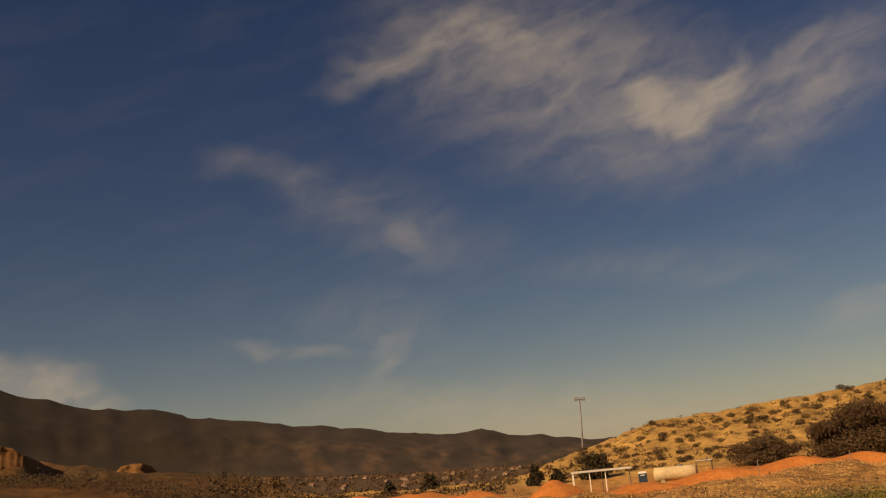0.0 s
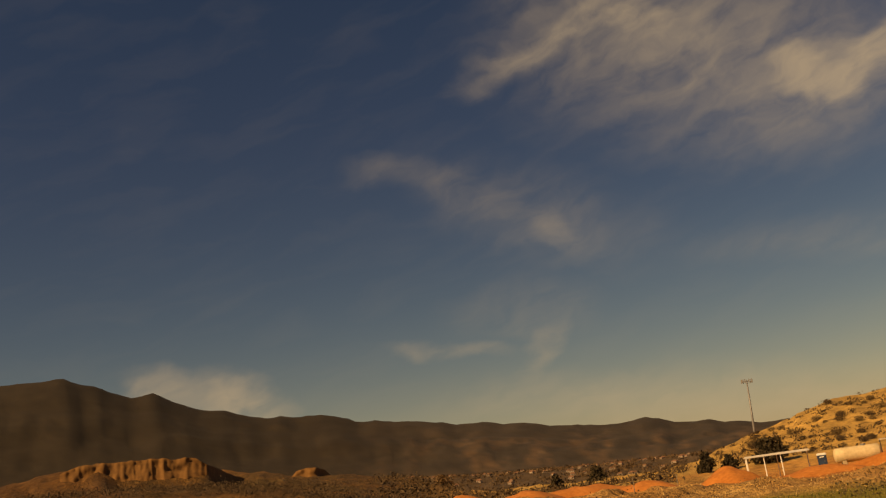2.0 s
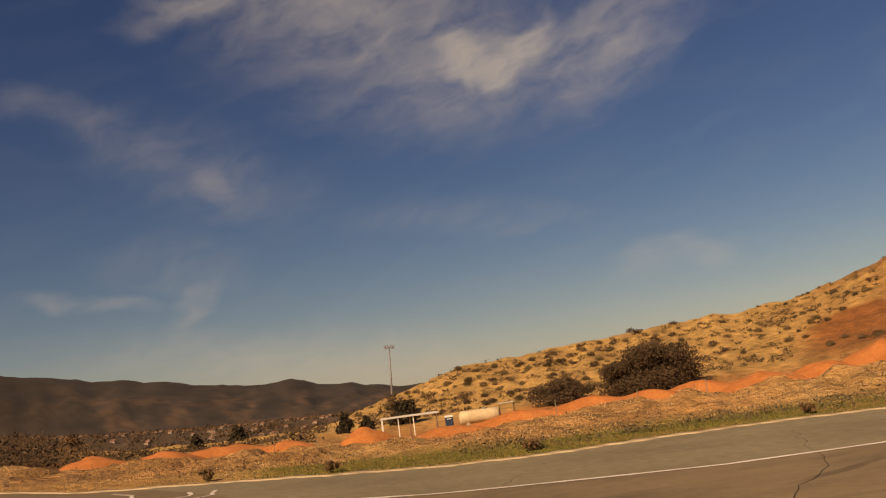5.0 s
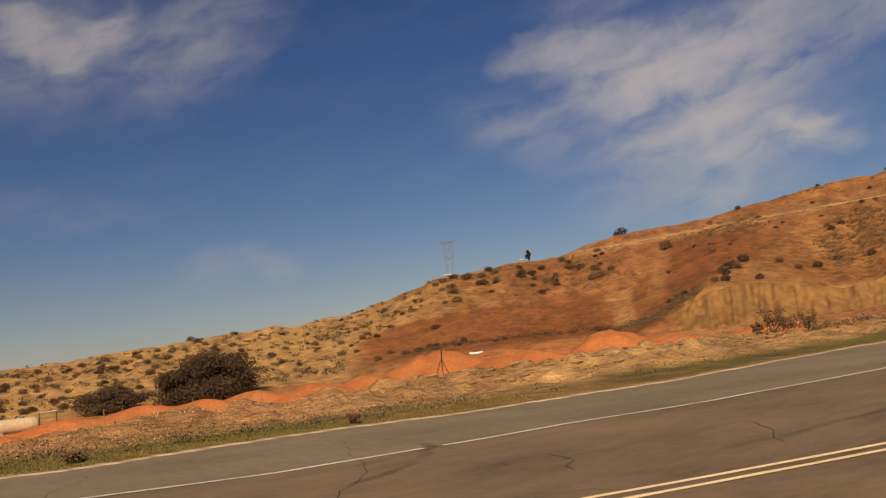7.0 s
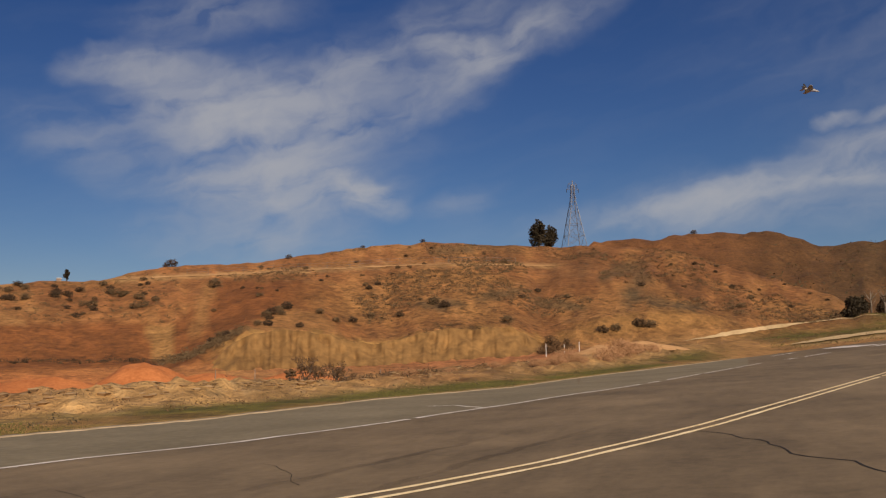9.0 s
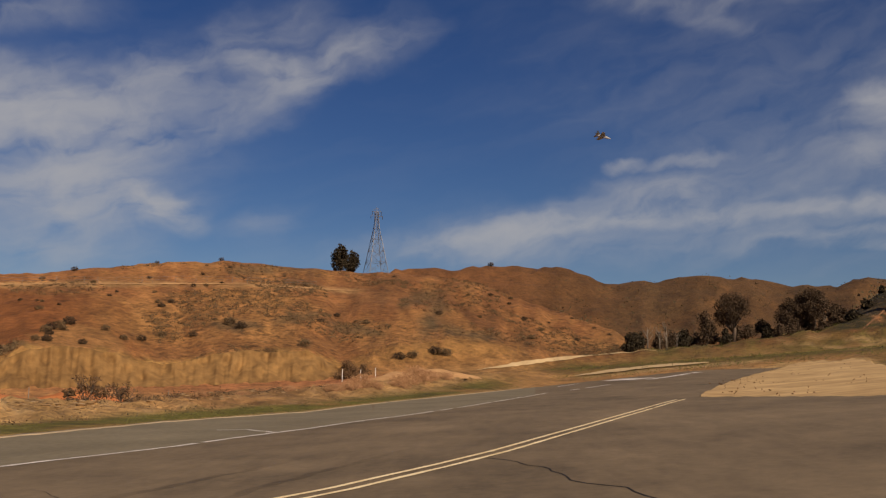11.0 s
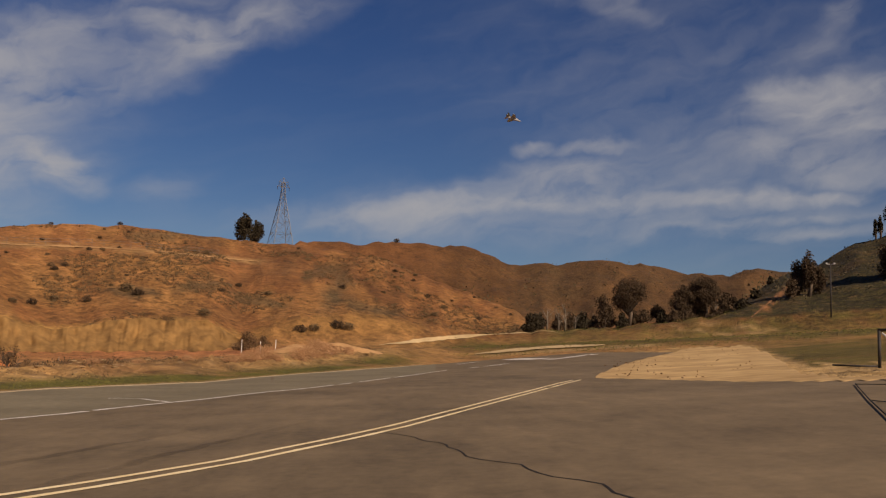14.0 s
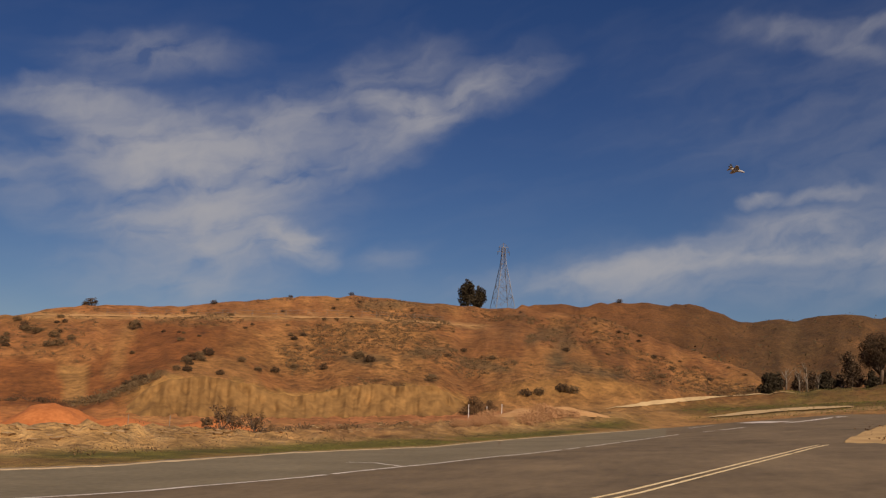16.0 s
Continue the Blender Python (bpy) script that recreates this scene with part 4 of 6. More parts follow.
def dirt_track(pairs, r0, r1, width, mat, label):
    """A worn track lying on the ground along bearings and elevations."""
    azs, els = pairs[::2], pairs[1::2]
    v, f = [], []
    for k, a in enumerate(np.arange(max(azs), min(azs), -0.3)):
        el = float(np.interp(-a, [-q for q in azs], els))
        r = first_r(a, el, r0(a), r1(a))
        w = width * (1 + 0.35 * noise.noise((a * 1.1, 2.0, 0.0))) * min(1.0, 0.15 + 0.5 * abs(a - max(azs)), 0.15 + 0.5 * abs(a - min(azs)))
        for q in np.linspace(-0.5, 0.5, 5):
            p = place(a, r + q * w)
            v.append((p.x, p.y, p.z + 0.12))
        if k:
            i0 = 5 * k
            f += [(i0 + j - 5, i0 + j - 4, i0 + j + 1, i0 + j) for j in range(4)]
    tagged(part("dirt_track", mesh_of("dirt_track", v, f, mat, True)), label, "track", kind="structure")


dirt_track((-88.3, 0.86, -88.7, 0.95, -89.7, 1.08, -91.8, 1.38, -94.7, 1.76, -97.8, 2.08, -99.5, 2.3), lambda a: float(pave_r(a)) * 1.12, lambda a: 185.0, 2.4, PALE_DIRT, "pale bare dirt track below the hill")
dirt_track((-53.8, 4.9, -55.6, 5.0, -58.8, 5.2, -61.5, 5.31, -64.3, 5.52, -67.6, 5.64, -71, 5.8, -74.3, 5.86, -78, 5.72, -81, 5.6), lambda a: float(base_r(a)) + 12, lambda a: float(ridge_r(a)) * 0.99, 1.7, BENCH_DIRT, "narrow pale dirt track along the hill's shoulder")

dirt_track((-94.2, 0.55, -96.2, 0.84, -98.2, 1.09, -100.0, 1.25, -102.2, 1.40), lambda a: float(pave_r(a)) * 1.005, lambda a: 150.0, 4.5, PALE_DIRT, "pale sandy strip beyond the end of the asphalt")
dirt_track((-110.4, 3.25, -111.43, 4.19, -112.6, 5.35), lambda a: 130.0, lambda a: 320.0, 7.0, PATH_DIRT, "reddish dirt path climbing the green hill")


SANDSTONE = grainy("sandstone", (0.090, 0.041, 0.015), (0.195, 0.095, 0.035), 0.8, 0.15, bump=0.7)


def bluff(profile, r_of, deep, drop, label, mat, flutes=1.9, wave=0.8, slope=3.0):
    """A fluted bluff: bearings and top elevations from its left end to its right; the last spans turn away."""
    azs, els = list(profile[::2]), list(profile[1::2])
    v, f, rows = [], [], 9
    steps = np.arange(azs[0], azs[-1], -0.06)
    for k, a in enumerate(steps):
        r = r_of(a)
        el = float(np.interp(-a, [-q for q in azs], els)) + 0.22 * float(fbm(np.array(a / 0.6), np.array(1.0), 3, 71))
        away = max(0.0, (azs[-3] - a) / (azs[-3] - azs[-1])) * deep
        flute = flutes * abs(float(fbm(np.array(a / wave), np.array(4.0), 4, 72)))
        zt = up_to(a, r, el)
        zb = up_to(a, r, el - drop(a, el)) - 1.0
        for j in range(rows):
            q = j / (rows - 1)
            rr = r + away + flute * (1 - 0.5 * q) - (1 - q) ** 1.4 * slope + 0.25 * slope * noise.noise((a * 1.7, q * 3.0, 1.0)) + 0.3 * noise.noise((a * 5.0, q * 7.0, 2.0))
            v.append((-math.sin(radians(a)) * rr, math.cos(radians(a)) * rr, zb + (zt - zb) * q))
        for back in (6.0, deep + 16.0):
            rr = r + away + back
            v.append((-math.sin(radians(a)) * rr, math.cos(radians(a)) * rr, zt + 0.1 if back < 7 else zb - 1.0))
        n = rows + 2
        if k:
            f += [(n * (k - 1) + j, n * k + j, n * k + j + 1, n * (k - 1) + j + 1) for j in range(n - 1)]
    tagged(part("bluff", mesh_of("bluff", v, f, mat, True)), label, "bluff", kind="structure")


bluff((23.6, 3.35, 22.6, 3.66, 21.2, 3.68, 20.0, 3.62, 18.6, 3.56, 17.5, 3.44, 16.3, 3.34, 15.65, 2.95, 14.7, 2.5, 13.6, 2.02), lambda a: 231.0, 26.0, lambda a, el: 1.0, "fluted tan sandstone bluff on the mesa", SANDSTONE)
bluff((11.0, 1.45, 10.6, 1.85, 10.0, 1.93, 9.4, 1.88, 8.9, 1.66, 8.4, 1.25), lambda a: 238.0, 8.0, lambda a, el: 0.6, "small pale sandstone butte on the mesa", SANDSTONE)
OCHRE = grainy("ochre_clay", (0.100, 0.052, 0.017), (0.30, 0.168, 0.055), 0.75, 0.11, bump=0.9)
bluff((-59.9, -0.1, -60.5, 0.55, -61.2, 1.2, -62.4, 1.75, -64.0, 2.0, -65.6, 1.86, -67.0, 1.66, -68.2, 1.22, -69.6, 1.08, -71.2, 1.22, -72.4, 1.66, -74.0, 1.92, -76.2, 1.86, -77.9, 1.96, -78.9, 1.5, -80.0, 0.95, -81.0, 0.4),
      lambda a: float(base_r(a)) + 1.0, 5.0, lambda a, el: max(0.3, el - float(base_el(a)) - 0.1), "ochre clay bank with eroded furrows", OCHRE, 3.0, 0.9, 8.0)


# ---- paved ground, kerb and markings ----
def pave_pt(az, r, lift=0.0):
    return (-math.sin(radians(az)) * r, math.cos(radians(az)) * r, float(pave_z(az, r)) + lift)


def ang(p):
    return math.degrees(math.atan2(-p[0], p[1]))


def on_pave(x, y, lift=0.0):
    return (x, y, float(pave_z(ang((x, y)), math.hypot(x, y))) + lift)


def wob(a):
    return 1 + 0.004 * math.sin(a * 1.7) + 0.003 * math.sin(a * 4.3)


def sheet(bearings, near, far, rings, power=1.3, lift=0.0):
    v, f = [], []
    fr = np.linspace(0.0, 1.0, rings) ** power
    for a in bearings:
        r0, r1 = near(a), far(a)
        v += [pave_pt(a, r0 + (r1 - r0) * q, lift) for q in fr]
    for i in range(len(bearings) - 1):
        f += [(i * rings + j, i * rings + j + 1, i * rings + j + 1 + rings, i * rings + j + rings) for j in range(rings - 1)]
    return v, f


def apron_edge(a):
    return float(np.interp(a, (-140, -118, -110, -101.4), (24, 26.5, 31, 41))) * (1 + 0.01 * math.sin(a * 5.3))


def strip_side(a):
    """Where the strip's near side lies beyond the apron: from the apron's corner out to its far end."""
    return float(np.interp(a, (-106.3, -101.4), (112, 41))) + (1.2 * math.sin(a * 9.0) if a < -101.6 else 0.0)


pv, pf = join(sheet(list(np.arange(-130, -101.3, 0.5)) + [-101.4], lambda a: 0.05, apron_edge, 50),
              sheet([-101.4] + list(np.arange(-101, 62.1, 0.5)), lambda a: 0.05, lambda a: float(pave_r(a)) * wob(a), 70),
              sheet([float(a) for a in np.arange(62, 231, 2.0)] + [231.0], lambda a: 0.05, lambda a: 27.0, 40),
              sheet(list(np.arange(-106.3, -101.5, 0.3)) + [-101.4], strip_side, lambda a: 112.0 * wob(a), 20, 1.0))
SAND = grainy("pale_sand", (0.30, 0.185, 0.072), (0.64, 0.435, 0.195), 0.8, 0.16, bump=0.4)
v, f, row = [], [], 0
for a in np.arange(-101.5, -117.6, -0.1):
    jag = (0.12 * noise.noise((a * 1.4, 0.5, 0.0)) + 0.14 * noise.noise((a * 4.3, 2.5, 0.0))) * float(np.interp(-a, (105, 109), (0.5, 1.0)))
    r0 = apron_edge(a) - 0.6
    r1 = first_r(a, float(sand_top(a)) + jag - 0.05, r0, 124.0)
    fade = float(np.interp(-a, (110.6, 111.6, 112.8, 114.0, 117.4), (1.0, 0.8, 0.42, 0.26, 0.12)))
    r1 = r0 + (r1 - r0) * fade * (1 + (1.0 - fade) * 1.1 * noise.noise((a * 3.1, 7.5, 0.0)))
    if a > -106.3:
        r1 = min(r1, strip_side(a) + 0.4)
    r1 = max(r1, r0 + 0.66)
    for q in np.linspace(0, 1, 14):
        p = place(a, r0 + (r1 - r0) * q)
        v.append((p.x, p.y, p.z + 0.055 - 0.05 * (q == 1.0) - 0.045 * (q == 0.0)))
    if row:
        f += [(14 * row + k - 14, 14 * row + k - 13, 14 * row + k + 1, 14 * row + k) for k in range(13)]
    row += 1
tagged(part("sand_patch", mesh_of("sand_patch", v, f, SAND, True)), "bare pale sandy patch beside the strip", "sand", kind="structure")
tagged(part("road", mesh_of("road", pv, pf, ASPHALT, True)), "worn grey asphalt airstrip with cracks and tyre marks", "road", kind="structure")

def strip(name, pts, width, mat, lift=0.006, wobble=0.0, gaps=None):
    """A flat painted strip or crack along points of the pavement."""
    v, f = [], []
    dense = []
    for (x0, y0), (x1, y1) in zip(pts[:-1], pts[1:]):
        n = max(2, int(math.hypot(x1 - x0, y1 - y0) / 0.35))
        dense += [(x0 + (x1 - x0) * k / n, y0 + (y1 - y0) * k / n) for k in range(n)]
    dense.append(pts[-1])
    for i, (x, y) in enumerate(dense):
        x0, y0 = dense[max(i - 1, 0)]
        x1, y1 = dense[min(i + 1, len(dense) - 1)]
        d = math.hypot(x1 - x0, y1 - y0) or 1
        nx, ny = -(y1 - y0) / d, (x1 - x0) / d
        o = wobble * (noise.noise((x * 1.3, y * 1.3, 0.0)) + 0.6 * noise.noise((x * 4.1, y * 4.1, 5.0)))
        w = width * (1 + (0.45 * noise.noise((x * 2.5, y * 2.5, 3.0)) if wobble or gaps else 0)) / 2
        v += [on_pave(x + nx * (o + w), y + ny * (o + w), lift), on_pave(x + nx * (o - w), y + ny * (o - w), lift)]
        if i and not (gaps and noise.noise((x * gaps, y * gaps, 7.0)) > 0.5):
            f.append((2 * i - 2, 2 * i - 1, 2 * i + 1, 2 * i))
    return tagged(part(name, mesh_of(name, v, f, mat)), kind="structure")


def polar(*pairs):
    return [(-math.sin(radians(a)) * r, math.cos(radians(a)) * r) for a, r in zip(pairs[::2], pairs[1::2])]


def where(az, el):
    """The point of the pavement seen at that bearing and elevation."""
    rs = np.linspace(4.0, float(pave_r(az)) * 1.02, 900)
    r = rs[int(np.argmin(np.abs(pave_z(az, rs) - EYE - rs * math.tan(radians(el)))))]
    return (-math.sin(radians(az)) * r, math.cos(radians(az)) * r)


def seen(*pairs):
    return [where(a, e) for a, e in zip(pairs[::2], pairs[1::2])]


# double yellow line, straight down the strip
ya, yb = seen(-57.6, -9.4, -71.9, -7.6), seen(-93.0, -2.92, -96.4, -1.9, -99.5, -0.96, -100.35, -0.73)
d = Vector((ya[1][0] - ya[0][0], ya[1][1] - ya[0][1])).normalized()
start = (ya[0][0] - d.x * 5, ya[0][1] - d.y * 5)
line = [start, ya[0], ya[1], *seen(-76.4, -6.84, -80.2, -6.15, -83.15, -5.48, -86.4, -4.73, -89.7, -3.9), *yb]
for off, gaps in ((0.17, None), (-0.17, 0.9)):
    pts = []
    for i, p in enumerate(line):
        q0, q1 = line[max(i - 1, 0)], line[min(i + 1, len(line) - 1)]
        n = Vector((q1[0] - q0[0], q1[1] - q0[1])).normalized()
        pts.append((p[0] - n.y * off, p[1] + n.x * off))
    tagged(strip("lane_line", pts, 0.115, YELLOW, 0.007, 0.0, gaps), "worn pale yellow painted lane line")
# white edge line
edge_line = seen(-8, -5.0, -18.3, -5.80, -27, -6.05, -35.3, -6.1, -44.2, -5.72, -53, -5.15, -61.5, -4.6, -70.4, -3.68, -73.65, -3.23, -76.9, -2.82, -80.1, -2.37, -83.5, -1.92, -86.8, -1.42, -89.4, -0.98, -92.5, -0.44)
SHOULDER = grainy("pale_asphalt", (0.130, 0.108, 0.066), (0.225, 0.188, 0.118), 5.0, 0.35, 0.9, 0.0, 0.1)
line_az = np.array([ang(p) for p in edge_line])[::-1]
line_r = np.array([math.hypot(*p) for p in edge_line])[::-1]
line_az, line_r = np.append(line_az, -1.5), np.append(line_r, float(pave_r(-1.5)) - 0.3)
sv, sf = sheet([float(a) for a in np.arange(-91.8, -1.7, 0.4)], lambda a: min(float(np.interp(a, line_az, line_r)), float(pave_r(a)) * wob(a) - 0.3), lambda a: float(pave_r(a)) * wob(a) - 0.02, 12, 1.0, 0.0035)
tagged(part("shoulder", mesh_of("shoulder", sv, sf, SHOULDER, True)), "older paler grey asphalt shoulder beside the strip", "road", kind="structure")
tagged(strip("edge_line", edge_line, 0.16, WHITE, 0.007, 0.0, 0.5), "worn white painted edge line")
tagged(strip("edge_line", seen(-76.3, -2.9, -74.5, -2.72, -72, -2.75), 0.12, WHITE, 0.008, 0.1, 0.6), "worn white painted line spur")
tagged(strip("edge_line", seen(-93.1, -0.06, -94.35, 0.13), 0.5, WHITE, 0.008, 0.0, 0.4), "worn white painted edge line")
tagged(strip("edge_line", seen(-93.9, -0.25, -96.2, 0.1), 0.4, WHITE, 0.008, 0.0, 0.4), "worn white painted edge line")
tagged(strip("threshold_line", seen(-96.35, 0.38, -97.4, 0.42, -98.35, 0.47), 2.4, WHITE, 0.009, 0.0, None), "white painted threshold bar")
tagged(strip("threshold_line", seen(-98.55, 0.42, -100.0, 0.64, -101.4, 0.86), 1.2, WHITE, 0.008, 0.0, 0.25), "worn white painted threshold bar")
for a0, e0, a1, e1, a2, e2 in ((0.19, -3.14, -0.91, -3.37, -0.79, -3.53), (-3.18, -3.87, -3.88, -3.86, -4.04, -3.67), (-4.07, -4.07, -5.18, -3.99, -5.46, -3.76)):
    tagged(strip("curved_mark", seen(a0, e0, a1, e1, a2, e2), 0.08, WHITE, 0.008, 0.10, None), "curved white painted mark on asphalt")
# cracks and tyre marks
CRACKS = (seen(-88.2, -4.25, -89.0, -4.3, -90.9, -4.5, -92.8, -5.05, -94.7, -5.66, -97, -5.88, -99.2, -6.42, -101.8, -6.76, -102.9, -7.12, -108, -8.2),
          seen(-39.2, -4.6, -39.8, -5.2, -39.6, -5.7, -40.7, -6.2, -40.4, -6.9, -39.2, -7.6, -38.6, -8.6),
          seen(-24.9, -4.85, -24.5, -5.05, -23.4, -5.3, -22.2, -5.9), seen(-52, -6.8, -53.2, -7.3, -52.8, -7.9), seen(-44.5, -5.6, -46.5, -6.0, -47.8, -5.9),
          seen(-63, -5.9, -64.5, -6.4, -65, -7.2), seen(-50.5, -9.2, -54, -9.0, -58.5, -9.4), seen(-30, -5.0, -33, -5.05, -37, -4.9))
for pts in CRACKS:
    tagged(strip("crack", pts, 0.026 if len(pts) > 9 else 0.010, CRACK, 0.004, 0.16), "dark jagged crack across the asphalt")


def tyre_material(dark):
    m, n, l, b = material("tyre_mark", 0.75)
    b.inputs["Base Color"].default_value = (0.03, 0.025, 0.022, 1)
    q = n.new("ShaderNodeTexNoise")
    q.inputs["Scale"].default_value, q.inputs["Detail"].default_value = 1.4, 6
    rg = n.new("ShaderNodeMapRange")
    rg.inputs["From Min"].default_value, rg.inputs["From Max"].default_value, rg.inputs["To Max"].default_value = 0.38, 0.72, dark
    l.new(q.outputs["Fac"], rg.inputs["Value"])
    l.new(rg.outputs[0], b.inputs["Alpha"])
    return m


TYRE, FAINT = tyre_material(0.38), tyre_material(0.20)
for pts in (seen(-33.7, -6.8, -34.6, -7.25, -36.5, -7.5, -38.6, -7.5, -40.8, -7.2, -42.6, -6.8, -44.2, -6.2, -44.7, -5.7, -43.9, -5.2, -41.2, -5.06),
            seen(-38, -8.7, -41, -8.5, -44.9, -8.1, -47.8, -7.5, -50, -6.9), seen(-62, -7.4, -70, -6.0, -77, -4.6, -84, -3.2), seen(-66, -8.6, -76, -5.9, -84, -3.9, -90, -2.6)):
    tagged(strip("tyre_mark", pts, 0.20, TYRE if len(pts) > 6 else FAINT, 0.005, 0.12), "faint dark tyre mark on the asphalt")

# kerb along the far edge
kv, kf = [], []
for a in np.arange(-91, 20, 0.25):
    re = float(pave_r(a)) * wob(a)
    w = 0.10 + 0.5 * max(0.0, noise.noise((a * 0.6, 0.3, 0.0)))
    kv += [pave_pt(a, re - 0.04, -0.1), pave_pt(a, re - 0.02, 0.02), pave_pt(a, re + w, 0.04), pave_pt(a, re + w + 0.1, -0.15)]
for i in range(len(kv) // 4 - 1):
    for j in range(3):
        kf.append((4 * i + j, 4 * i + j + 1, 4 * i + j + 5, 4 * i + j + 4))
tagged(part("kerb", mesh_of("kerb", kv, kf, KERB, True)), "crumbling pale concrete edge of the asphalt", "kerb", kind="structure")


# ---- things ----
def thing(name, az, r, label, category, group="", turn=None, z=None, sink=0.0):
    """An Empty standing on the ground at a bearing and distance, that faces the strip."""
    ob = new(name)
    p = place(az, r, z)
    ob.matrix_basis = pose(p.x, p.y, p.z - sink, 0, 0, az if turn is None else turn)
    return tagged(ob, label, category, group)


# orange dirt mounds of the bike track behind the bank
def dirt_mound(az, el_top, half_az, r, depth, peak=1.25, mat=CLAY, label="heaped orange clay mound of a dirt track"):
    half = r * math.radians(half_az)
    low = land(az, r) - 0.25
    h = max(0.7, up_to(az, r, el_top) - low)
    v, f, n, m = [(0, 0, h * 0.98)], [], 26, 9
    for j in range(1, m + 1):
        q = j / m
        for i in range(n):
            a = 2 * math.pi * i / n
            w = 1 + 0.10 * math.sin(2 * a + az) + 0.07 * math.sin(5 * a + az * 2)
            x, y = math.cos(a) * half * q * w, math.sin(a) * depth * q * w
            z = h * (1 - q ** peak)
            z += 0.22 * h * noise.noise((x * 0.7 + az, y * 0.7, 2.0)) * (1 - q)
            v.append((x, y, z))
    for i in range(n):
        f.append((0, 1 + i, 1 + (i + 1) % n))
        for j in range(m - 1):
            k = 1 + j * n
            f.append((k + i, k + n + i, k + n + (i + 1) % n, k + (i + 1) % n))
    ob = part("dirt_mound", mesh_of("dirt_mound", v, f, mat, True))
    p = place(az, r, low)
    ob.matrix_basis = pose(p.x, p.y, p.z, 0, 0, az)
    tagged(ob, label, "dirt mound", "dirt track mounds")


for row in ((1.2, -0.92, 2.6, 92, 6, 1.5), (-2.7, -1.10, 2.6, 90, 6, 1.3), (-5.8, -1.32, 3.6, 95, 5, 2.0), (-9.7, -1.48, 2.4, 90, 4, 1.4), (-14.4, -1.36, 2.2, 108, 4, 1.5),
            (-19.5, -1.92, 4.0, 96, 4), (-24.0, -1.55, 4.4, 99, 4), (-28.2, -1.25, 4.4, 104, 5), (-31.5, -1.30, 4.0, 92, 4), (-34.4, -1.15, 4.4, 98, 5), (-38.2, -1.12, 4.0, 97, 5), (-41.5, -0.95, 3.2, 100, 5),
            (-45.8, 0.02, 5.6, 104, 8), (-51.0, -0.58, 6.0, 97, 6), (-56.2, 0.20, 3.6, 100, 6), (-60.0, -0.50, 4.2, 97, 5), (-65.0, -0.45, 4.0, 99, 4)):
    dirt_mound(*row)
for row in ((-83.4, 0.80, 2.4, 96, 4), (-85.8, 0.95, 2.8, 104, 4)):
    dirt_mound(*row, 1.4, BENCH_DIRT, "heaped pale clay mound beside the strip")


# trees and shrubs
def tree(name, az, r, width, el_top, label, mat=LEAF, leaves=1500, leaf=0.22, bare=0.18, lobes=5, seed=1, group="trees", z=None, bark=BARK, narrow=1.0):
    """A tapered trunk with limbs and a crown of clumped leaves, as tall as its top's elevation asks."""
    rr = random.Random(seed)
    ob = thing(name, az, r, label, "tree" if name != "shrub" else "shrub", group, z=z, sink=0.15)
    h = max(2.2 if name == "tree" else 0.8, up_to(az, r, el_top) - ob.matrix_basis.translation.z)
    base = h * bare
    trunk = [tube([(0, 0, 0), (0.04 * h, 0, h * 0.25), (0.0, 0.03 * h, h * 0.55), (0.02 * h, 0, h * 0.8)], [0.045 * h, 0.035 * h, 0.022 * h, 0.008 * h], 7)]
    ls = []
    mid, half = base + (h - base) * 0.5, (h - base) / 2
    for k in range(lobes * 2):
        a = 2.4 * k + rr.uniform(-0.5, 0.5)
        up = rr.uniform(-0.75, 0.8)
        reach = math.sqrt(1 - up * up) * rr.uniform(0.45, 0.78)
        size = rr.uniform(0.20, 0.36)
        c = (math.cos(a) * reach * width / 2 * narrow, math.sin(a) * reach * width / 2 * narrow, mid + up * half * 0.8)
        if k == 0:
            c = (0, 0, h - half * 0.42)
            size = 0.42
        if k == 1:
            c = (0, 0, mid)
            size = 0.5
        ls.append((*c, size * width / 2 * 1.1, size * width / 2 * 1.1, min(size * half * 1.25, h * 1.01 - c[2])))
        if bare < 0.06 and k in (2, 3, 4, 5):
            c = (math.cos(k * 1.57) * width * 0.2, math.sin(k * 1.57) * width * 0.2, base + half * (0.45 if k < 4 else 0.9))
            ls[-1] = (*c, width * 0.32, width * 0.32, half * 0.5)
        if k % 2 == 0:
            trunk.append(tube([(0, 0, h * 0.2 + 0.03 * k), (c[0] * 0.5, c[1] * 0.5, c[2] * 0.72), c], [0.020 * h, 0.013 * h, 0.004 * h], 5))
    part("trunk", mesh_of("trunk", *join(*trunk), bark, True), ob)
    part("crown", mesh_of("crown", *leaf_quads(crown_points(ls, int(leaves * 2.4), 0.45 if mat is LEAF else 0.1), leaf * (0.6 if mat is LEAF else 0.5)), mat), ob)
    return ob


tree("tree", -32.4, 134, 13.0, 1.42, "broad dark brownish tree with foliage down to the ground", BROWNLEAF, 11000, 0.27, 0.0, 11, 3)
tree("tree", -30.2, 133, 7.0, 0.60, "broad dark brownish tree with foliage down to the ground", BROWNLEAF, 5000, 0.27, 0.0, 8, 31)
tree("tree", -26.5, 136, 9.5, 0.05, "low brownish leafy tree beside the dirt track", BROWNLEAF, 5500, 0.26, 0.0, 8, 4)
tree("tree", -16.9, 142, 5.2, -0.05, "dark rounded tree behind the open shelter", LEAF, 1200, 0.36, 0.02, 6, 5)
tree("tree", -13.3, 140, 2.8, -0.30, "dark narrow tree at the foot of the hill", LEAF, 700, 0.34, 0.02, 4, 6)
